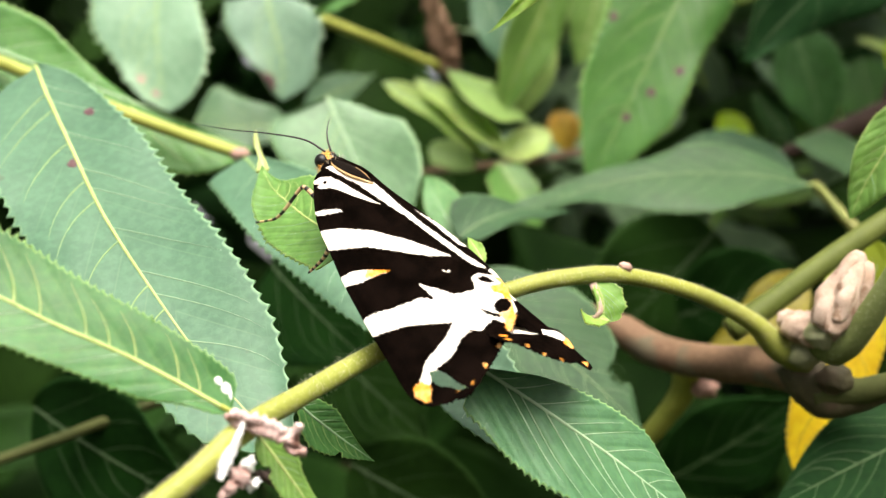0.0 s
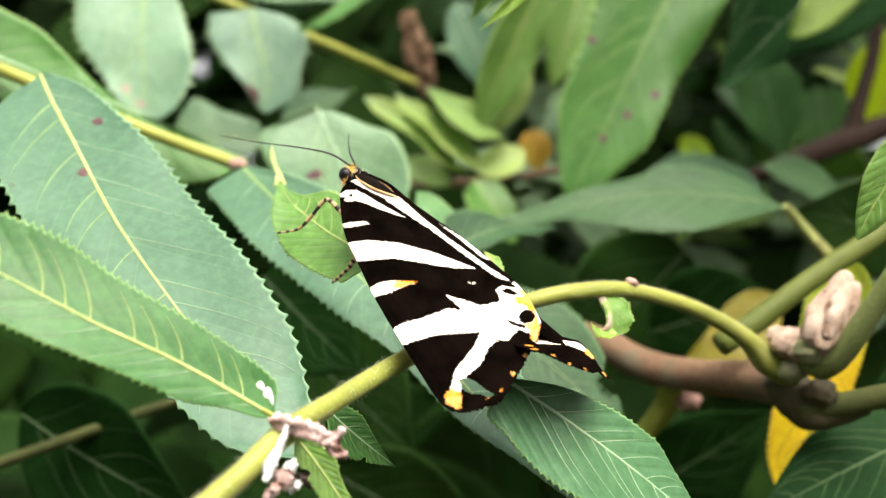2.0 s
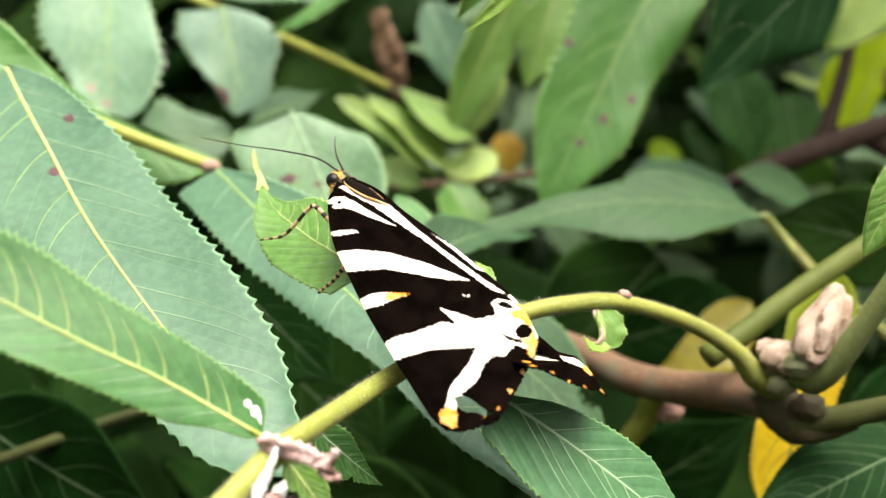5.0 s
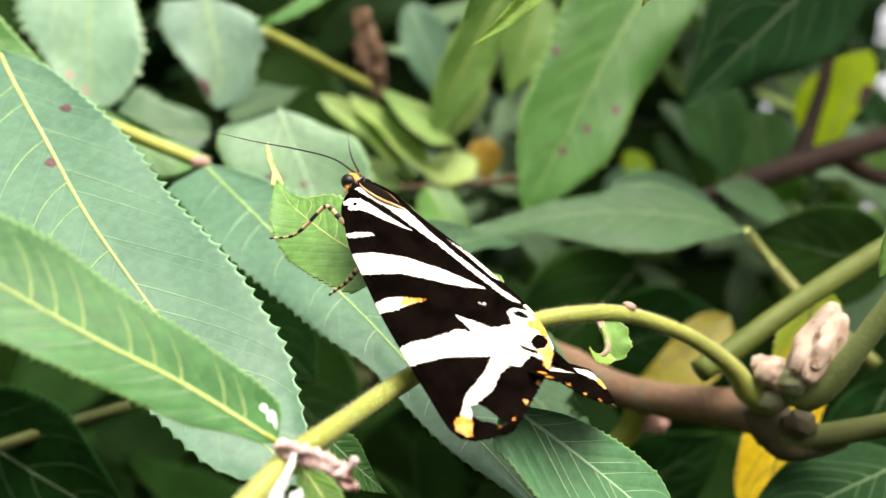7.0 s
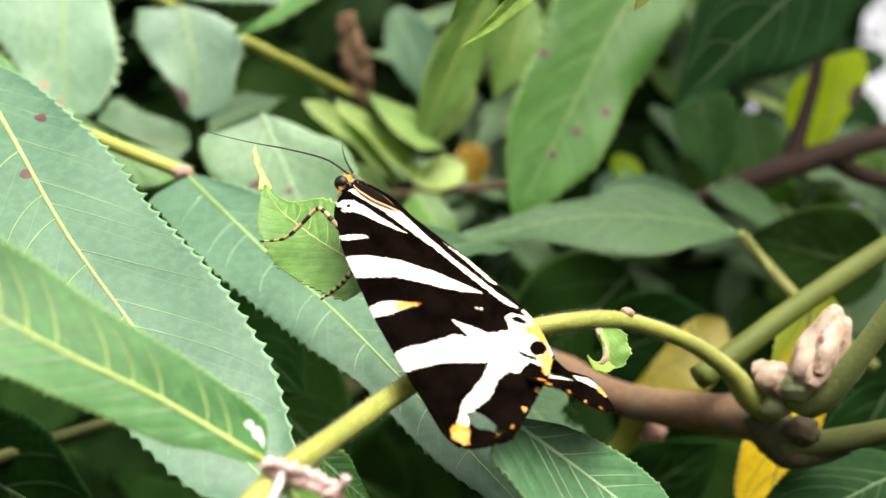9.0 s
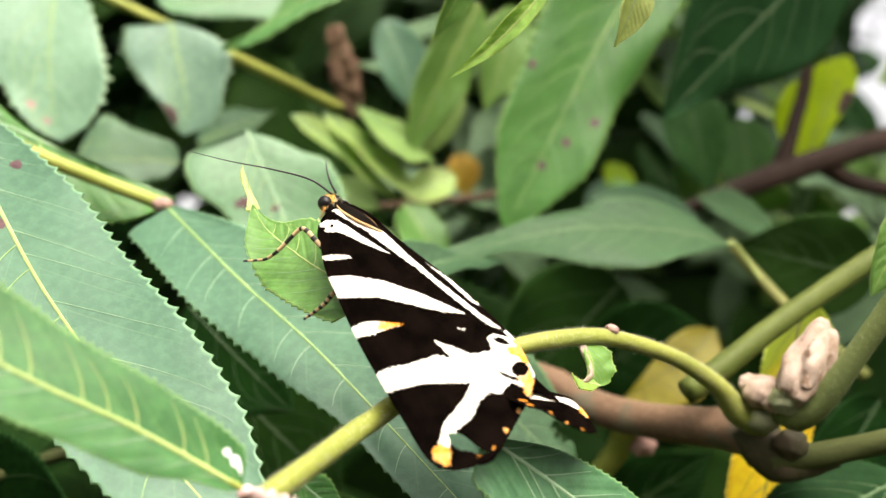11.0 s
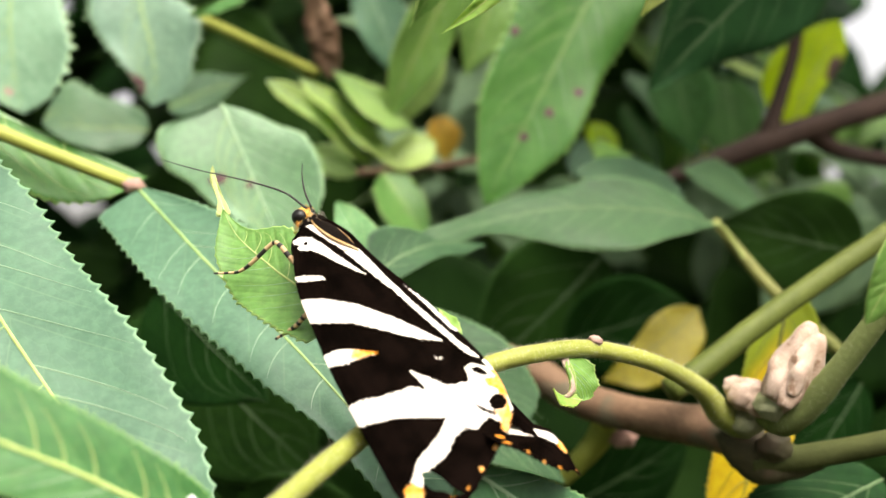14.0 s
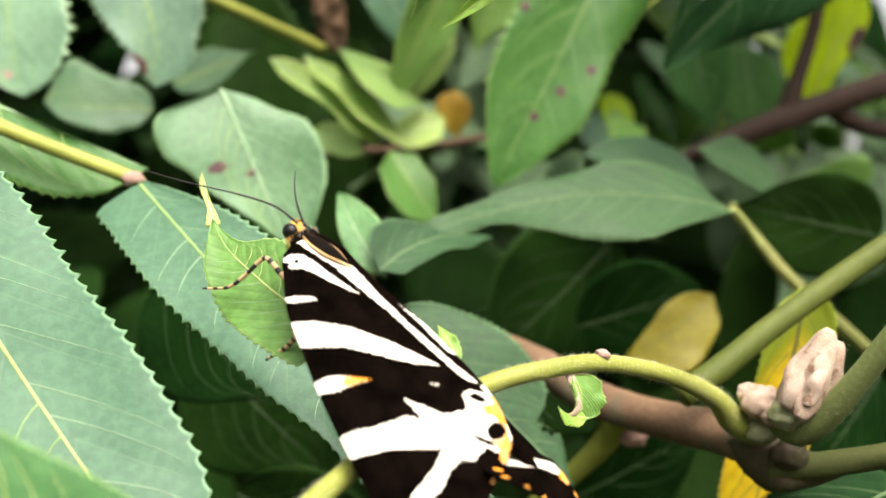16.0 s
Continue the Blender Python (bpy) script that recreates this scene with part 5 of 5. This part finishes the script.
def wing_mesh(name, parent, side, label, tear=False, shift=(0, 0), turn=0.0, seed=1, slope=26.8):
    nu, nv = 190, 96
    costa, inner = spline(COSTA, nu), spline(INNER, nu)
    # spread the ends so that the outer margin closes the patch
    margin = spline(MARGIN, nv)
    root = np.linspace(0, 1, nv)[:, None] * (inner[0] - costa[0]) + costa[0]
    u, v = np.linspace(0, 1, nu), np.linspace(0, 1, nv)
    U, V = np.meshgrid(u, v, indexing="ij")
    P = ((1 - V)[..., None] * costa[:, None] + V[..., None] * inner[:, None]
         + (1 - U)[..., None] * root[None] + U[..., None] * margin[None]
         - ((1 - U) * (1 - V))[..., None] * costa[0] - (U * (1 - V))[..., None] * costa[-1]
         - ((1 - U) * V)[..., None] * inner[0] - (U * V)[..., None] * inner[-1])
    rng = np.random.RandomState(seed)
    fringe = 0.25 * np.abs(np.sin(np.arange(nv) * 1.9)) + 0.2 * rng.rand(nv)
    P[-1, :, 0] += fringe
    P2 = P.reshape(-1, 2)
    cream = np.max([polygon_distance(P2, b) for b in (BANDS if side < 0 else FAR_BANDS)], axis=0)
    orange = np.max([polygon_distance(P2, b) for b in (ORANGES if side < 0 else FAR_ORANGES)], axis=0)
    dot = 0.72 - np.linalg.norm((P2 - np.array(DOT)) / (1.0, 1.2), axis=1)
    if side < 0:
        dot = np.maximum(dot, np.max([polygon_distance(P2, b) for b in BLACKS], axis=0))
    cream, orange = np.minimum(cream, -dot), np.minimum(orange, -dot)
    ridges = 0.25 * np.sin((V * 12 + 0.6 * np.sin(3 * U)) * math.pi * 2).ravel()
    back, out = P2[:, 0].copy(), P2[:, 1].copy()
    c, s = math.cos(radians(turn)), math.sin(radians(turn))
    back, out = c * back - s * out + shift[0], s * back + c * out + shift[1]
    sl = radians(slope)
    roll = 0.35 * np.clip(out - 8, 0, None) ** 2 * 0.06
    arch = 0.02 * out * (8 - out) * np.clip(1 - back / 30, 0, 1)
    x = side * (out * math.cos(sl) + arch * math.sin(sl))
    z = -out * math.sin(sl) + arch * math.cos(sl) - roll + (0.12 if side < 0 else 0.0)
    if side > 0:
        # the far wing tucks under the near one along the ridge
        z = np.where(out < 0.6, -np.abs(out - 0.6) * math.tan(radians(26.8)) - 0.3 - 0.6 * math.sin(sl), z)
    top = np.stack([x, -back, z], 1) * 0.001
    bot = top - np.array([0, 0, 0.00010])
    cnt = len(top)
    i, j = np.meshgrid(np.arange(nu - 1), np.arange(nv - 1), indexing="ij")
    q = (i * nv + j).ravel()
    quads = np.stack([q, q + 1, q + nv + 1, q + nv], 1)
    if side > 0:
        quads = quads[out[quads].mean(1) > 0.2]
    if tear:
        mid = P2[quads].mean(1)
        quads = quads[polygon_distance(mid, TEAR) < 0]
    if side > 0:
        quads = quads[:, ::-1]
    faces = np.vstack([quads, quads[:, ::-1] + cnt]).tolist()
    ob = mesh_object(name, np.vstack([top, bot]), faces, WING, parent, label)
    a = ob.data.attributes.new("pattern", "FLOAT_VECTOR", "POINT")
    d = np.stack([cream, orange, ridges], 1)
    a.data.foreach_set("vector", np.vstack([d, d]).ravel())
    return ob


def wing_tail(parent):
    """The end of the far wing that shows past the near one."""
    nu, nv = 70, 44
    low = spline([(20.3, -2.6), (23.6, -3.7), (26.3, -2.2), (28.4, 0.1)], nu)
    high = spline([(20.3, 2.6), (23.0, 3.3), (26.0, 3.0), (28.6, 1.5)], nu)
    V = np.linspace(0, 1, nv)
    P = low[:, None] * (1 - V)[None, :, None] + high[:, None] * V[None, :, None]
    rng = np.random.RandomState(3)
    P[:, 0, 1] -= 0.25 * np.abs(np.sin(np.arange(nu) * 0.7)) + 0.15 * rng.rand(nu)
    P2 = P.reshape(-1, 2)
    cream = np.max([polygon_distance(P2, b) for b in TAIL_BANDS], axis=0)
    orange = np.max([polygon_distance(P2, b) for b in TAIL_ORANGES], axis=0)
    ridges = 0.4 * np.sin(np.tile(V, nu) * 40)
    dip = 1.7 * np.clip((24.6 - P2[:, 0]) / 3.2, 0, 1)
    top = np.stack([P2[:, 1], -P2[:, 0], -P2[:, 1] * math.tan(radians(10)) - 0.25 - dip], 1) * 0.001
    cnt = len(top)
    i, j = np.meshgrid(np.arange(nu - 1), np.arange(nv - 1), indexing="ij")
    q = (i * nv + j).ravel()
    quads = np.stack([q, q + nv, q + nv + 1, q + 1], 1)
    ob = mesh_object("hindwing", np.vstack([top, top - np.array([0, 0, 0.0001])]), np.vstack([quads, quads[:, ::-1] + cnt]).tolist(), WING, parent, "black wing end with a cream stripe and orange tip")
    a = ob.data.attributes.new("pattern", "FLOAT_VECTOR", "POINT")
    d = np.stack([cream, orange, ridges], 1)
    a.data.foreach_set("vector", np.vstack([d, d]).ravel())
    return ob


def fur(name, m, size, count, length, mat, parent, seed, flow=(0, -1, 0.2)):
    rng = np.random.RandomState(seed)
    verts, faces = [], []
    fl = unit(flow)
    for _ in range(count):
        d = unit(rng.randn(3))
        p = np.array(size) * d
        e = p + (d * 0.5 + fl + 0.35 * rng.randn(3)) * length * rng.uniform(0.6, 1.2)
        s = unit(np.cross(d, fl) + 1e-6) * length * 0.09
        k = len(verts)
        verts += [p - s, p + s, e]
        faces.append((k, k + 1, k + 2))
    verts = [m @ Vector(v) for v in verts]
    return tagged(mesh_object(name, verts, faces, mat, parent, smooth=False), kind="stuff")


def banded(name, pts, radii, bands, parent, mat, label=""):
    n = 60
    ob = tube(name, pts, radii, mat, parent, label, 8, n)
    a = ob.data.attributes.new("pattern", "FLOAT", "POINT")
    a.data.foreach_set("value", np.repeat(np.linspace(0, bands, n), 8))
    return ob


def moth():
    t = empty_thing("tiger_moth", (0, 0, 0), "black and cream striped tiger moth resting on the twig", "moth")
    wing_mesh("forewing", t, -1, "black forewing with cream bands and a small tear", True)
    wing_mesh("forewing", t, 1, "black forewing with cream bands seen edge on", False, (3.0, 1.0), -14.0, 5, 31.0)
    wing_tail(t)
    mm = 0.001
    body = Matrix.Scale(mm, 4)
    ellipsoid("abdomen", body @ pose(0, -10, -3.4, -4, 0, 0), (2.4, 10.5, 1.9), ORANGE_FUR, t, "orange-red abdomen under the wings")
    ellipsoid("thorax", body @ pose(0, 0.6, -3.2, 0, 0, 0), (2.5, 4.2, 2.0), BLACK_FUR, t, "black furry thorax")
    ellipsoid("head", body @ pose(-0.05, 5.0, -1.1), (1.0, 0.95, 0.95), ORANGE_FUR, t, "small orange head", lumps=0.2)
    fur("head_fur", body @ pose(0.05, 5.0, -1.0), (0.95, 0.9, 0.9), 260, 0.28, ORANGE_FUR, t, 2, (0, 0.2, 0.7))
    fur("head_fur", body @ pose(0, 4.5, -0.9), (0.9, 0.6, 0.9), 160, 0.28, BLACK_FUR, t, 4, (0, -0.4, 0.7))

    def plate(p, q, lift, side):
        sl = radians(26.8)
        return np.array((side * (q * math.cos(sl) + lift * math.sin(sl)), -p, -q * math.sin(sl) + lift * math.cos(sl)))

    for s in (-1, 1):
        ellipsoid("eye", body @ pose(s * 0.62 - 0.06, 5.1, -0.95), (0.68, 0.78, 0.78), EYE, t, "glossy black eye", 24, 16)
    # the shoulder cover lies along the ridge, black with a narrow buff edge
    for k, (wd, mat, lift, tag) in enumerate(((1.75, BUFF_FUR, 0.22, "buff edge of the shoulder cover"), (1.35, BLACK_FUR, 0.34, "black shoulder cover"))):
        b = Blade(plate(-4.0 + 0.1 * k, 0.55, lift, -1), plate(1.35 - 0.2 * k, -0.55, lift * 0.7, -1), wd, (-0.1, 0.1, 0.95), 0.05, 0.0, -0.25, 0.004, 0.8, k + 3, turn=None)
        v, f, _ = blade_mesh(b, 18, 4, 6, 0.04, 0.12)
        mesh_object("shoulder_cover", v * mm, f, mat, t, tag)
    ellipsoid("collar", body @ pose(0, 3.9, -1.0), (1.7, 0.7, 1.1), BLACK_FUR, t, "black collar with orange hairs")
    fur("collar_fur", body @ pose(0, 4.0, -1.0), (1.7, 0.6, 1.1), 160, 0.30, CREAM_FUR, t, 7, (0, 0.3, 0.5))
    fur("collar_fur", body @ pose(0, 4.2, -1.3), (1.5, 0.5, 1.0), 260, 0.35, ORANGE_FUR, t, 8, (0, 0.3, -0.2))
    inv = pose(-0.0056, 0.0042, 1.3106, 40.9, -16.2, 48.8).inverted()

    def local(w):
        return np.array(inv @ Vector(w))

    # antennae and the two legs that show
    banded("antenna", [local(w) for w in ((-0.0093, 0.0050, 1.3137), (-0.0115, 0.0057, 1.3151), (-0.0151, 0.0066, 1.3160), (-0.0194, 0.0074, 1.3167), (-0.0235, 0.0083, 1.3176))], [0.00011, 0.00010, 0.00008, 0.00005, 0.00003], 0.2, t, LEG, "long thin dark antenna")
    banded("antenna", [local(w) for w in ((-0.0089, 0.0059, 1.3140), (-0.0096, 0.0082, 1.3156), (-0.0100, 0.0109, 1.3174), (-0.0101, 0.0136, 1.3190))], [0.00011, 0.00009, 0.00006, 0.00003], 0.2, t, LEG, "long thin dark antenna")
    banded("foreleg", [local(w) for w in ((-0.0096, 0.0060, 1.3083), (-0.0107, 0.0063, 1.3094), (-0.0116, 0.0067, 1.3103), (-0.0123, 0.0072, 1.3103), (-0.0140, 0.0082, 1.3085), (-0.0152, 0.0091, 1.3076), (-0.0164, 0.0098, 1.3074), (-0.0176, 0.0102, 1.3073))], [0.00026, 0.00026, 0.00024, 0.00021, 0.00020, 0.00016, 0.00012, 0.00010], 8.45, t, LEG, "black and buff banded foreleg")
    banded("midleg", [local(w) for w in ((-0.0077, 0.0026, 1.3048), (-0.0087, 0.0033, 1.3039), (-0.0094, 0.0040, 1.3030), (-0.0104, 0.0049, 1.3022), (-0.0112, 0.0054, 1.3016))], [0.00026, 0.00026, 0.00022, 0.00016, 0.00012], 7.45, t, LEG, "black and buff banded middle leg")
    return t


moth_ob = moth()
moth_ob.matrix_world = pose(-0.0056, 0.0042, 1.3106, 40.9, -16.2, 48.8)


def moved(ob, rows):
    """Rows of seconds and a shift in millimetres along x and z, for a thing or part that sways from its own place."""
    walk(ob, [(t, Matrix.Translation(LEAN @ np.array((x * 0.001, 0, z * 0.001)))) for t, x, z in rows])


def motions():
    # the moth leans over a little as it settles
    m = moth_ob.matrix_world.copy()
    here = Matrix.Translation(m.translation)
    rows = []
    for t, x, y, z, rx, ry, rz in ((0, 0, 0, -0.03, 0.4, -0.2, -0.25), (4, 0, 0.1, -0.03, 0.4, -0.2, -0.3), (6.5, 0.25, 0.5, -0.08, 0.35, 0, -0.7), (8, 0.7, 1.4, 0.02, 0.05, 0.8, -1.1), (10.5, 1.18, 2.4, 0.19, -0.9, 2.2, -0.7), (12, 1.25, 2.7, 0, -0.6, 2.6, -0.7), (13.5, 1.37, 3.0, -0.25, -0.4, 2.95, -1.1), (16, 1.3, 3.0, -0.35, -0.3, 3.3, -1.2)):
        lean = Matrix(LEAN.tolist()).to_4x4()
        rows.append((t, Matrix.Translation(LEAN @ np.array((x * 0.001, y * 0.001, z * 0.001))) @ here @ lean @ pose(0, 0, 0, rx, ry, rz) @ lean.inverted() @ here.inverted() @ m))
    walk(moth_ob, rows)
    # the compound leaf nods in the wind, its large leaflet more than the stalk
    moved(near_leaf, [(0, -0.2, 0), (0.5, -0.3, -0.1), (1, -0.5, -0.5), (1.5, -0.8, -0.2), (2, -0.6, 0.2), (2.5, -0.5, -0.3), (3, -0.8, -0.5), (3.5, -0.6, -0.2), (4, -0.6, 0), (6.5, -0.6, 0.1), (7, -0.8, -0.1), (8, -0.8, -0.4), (10.5, -0.7, -1.2), (11, -1.4, -2.3), (11.5, -1.2, -3.0), (12, -1.2, -2.6), (12.5, -1.2, -1.6), (13, -0.8, -1.5), (13.5, -0.7, -2.1), (14, -0.9, -1.5), (14.5, -0.8, -2.0), (15.5, -0.8, -1.7), (16, -0.2, -1.1)])
    moved(swaying_leaflet, [(0, 0.2, 0), (0.5, -0.1, -0.1), (1, -0.1, -0.3), (1.5, 0, -0.2), (2, 0, -0.3), (2.5, 0, -0.5), (3, 0, -0.6), (3.5, 0, -0.6), (4, 0, -0.4), (6.5, 0.5, 0.1), (7, 0.5, 0), (8, 0.5, 0), (10.5, 0.5, 0), (11, 0.5, -0.9), (11.5, -0.5, -1.0), (12, -0.9, -0.9), (13.5, -1.3, -1.2), (16, -1.0, -1.2)])
    moved(broad_leaflet, [(0, 0.5, -1.1), (1, 0.8, -0.6), (3.5, 0.9, -0.9), (7, 1.1, -1.0), (8, 1.1, -0.7), (10.5, 1, -0.2), (11, 1.4, 0.9), (11.5, 1.2, 1.5), (12, 0.9, 1.0), (12.5, 1.3, 0.3), (13, 1.1, 0.3), (13.5, 1, 0.9), (14, 1.2, 0.4), (14.5, 1.1, 0.9), (15.5, 1.1, 0.6), (16, 0.5, 0)])
    # the broad leaflets further back sway too
    moved(far_leaf, [(0, -0.2, 1.0), (2.5, -0.1, 0.8), (3.5, 0, 0), (7, 0.1, 0.4), (8, -0.9, 0), (10.5, -0.2, -0.4), (11.5, -1.2, -1.3), (12, -1.3, -2.2), (13, -1.2, -1.1), (14.5, -0.9, -1.1), (16, -0.6, -1.1)])
    # the young leaf under the moth's feet bends with it
    moved(young_leaf, [(0, 0.7, 0), (1.5, 0.9, -0.2), (4, 0.8, -0.5), (6.5, 2.1, -0.1), (7, 2.4, 0), (8, 2.6, 0.1), (10.5, 3.2, 0.3), (12, 3.6, 0), (14.5, 3.5, 0.1), (16, 3.4, 0)])
    # two leaf tips that hang free and swing
    moved(thin_leaf, [(0, 3.0, -3.1), (1.5, 0.7, -0.6), (3.5, 0, 0), (7, -0.9, -1.4), (10.5, -0.4, -1.8), (11, 0.1, -3.0), (11.5, 0.4, -1.3), (12, -1.0, 0.7), (12.5, -0.1, 0.1), (13, 0.5, -0.9), (13.5, 1.3, 0.7), (14, 1.2, 1.2), (16, 1.0, 1.4)])
    moved(tip_leaf, [(0, 0.1, 2.5), (7, 0.1, 2.5), (8, -0.3, 1.4), (10.5, -0.2, 1.7), (11, 0, 0), (11.5, -0.1, 2.7), (12, -1.9, 4.8), (12.5, 1.4, 2.4), (13, 1.8, 2.1), (14, 3.1, 3.5), (16, 2.7, 4.5)])


motions()
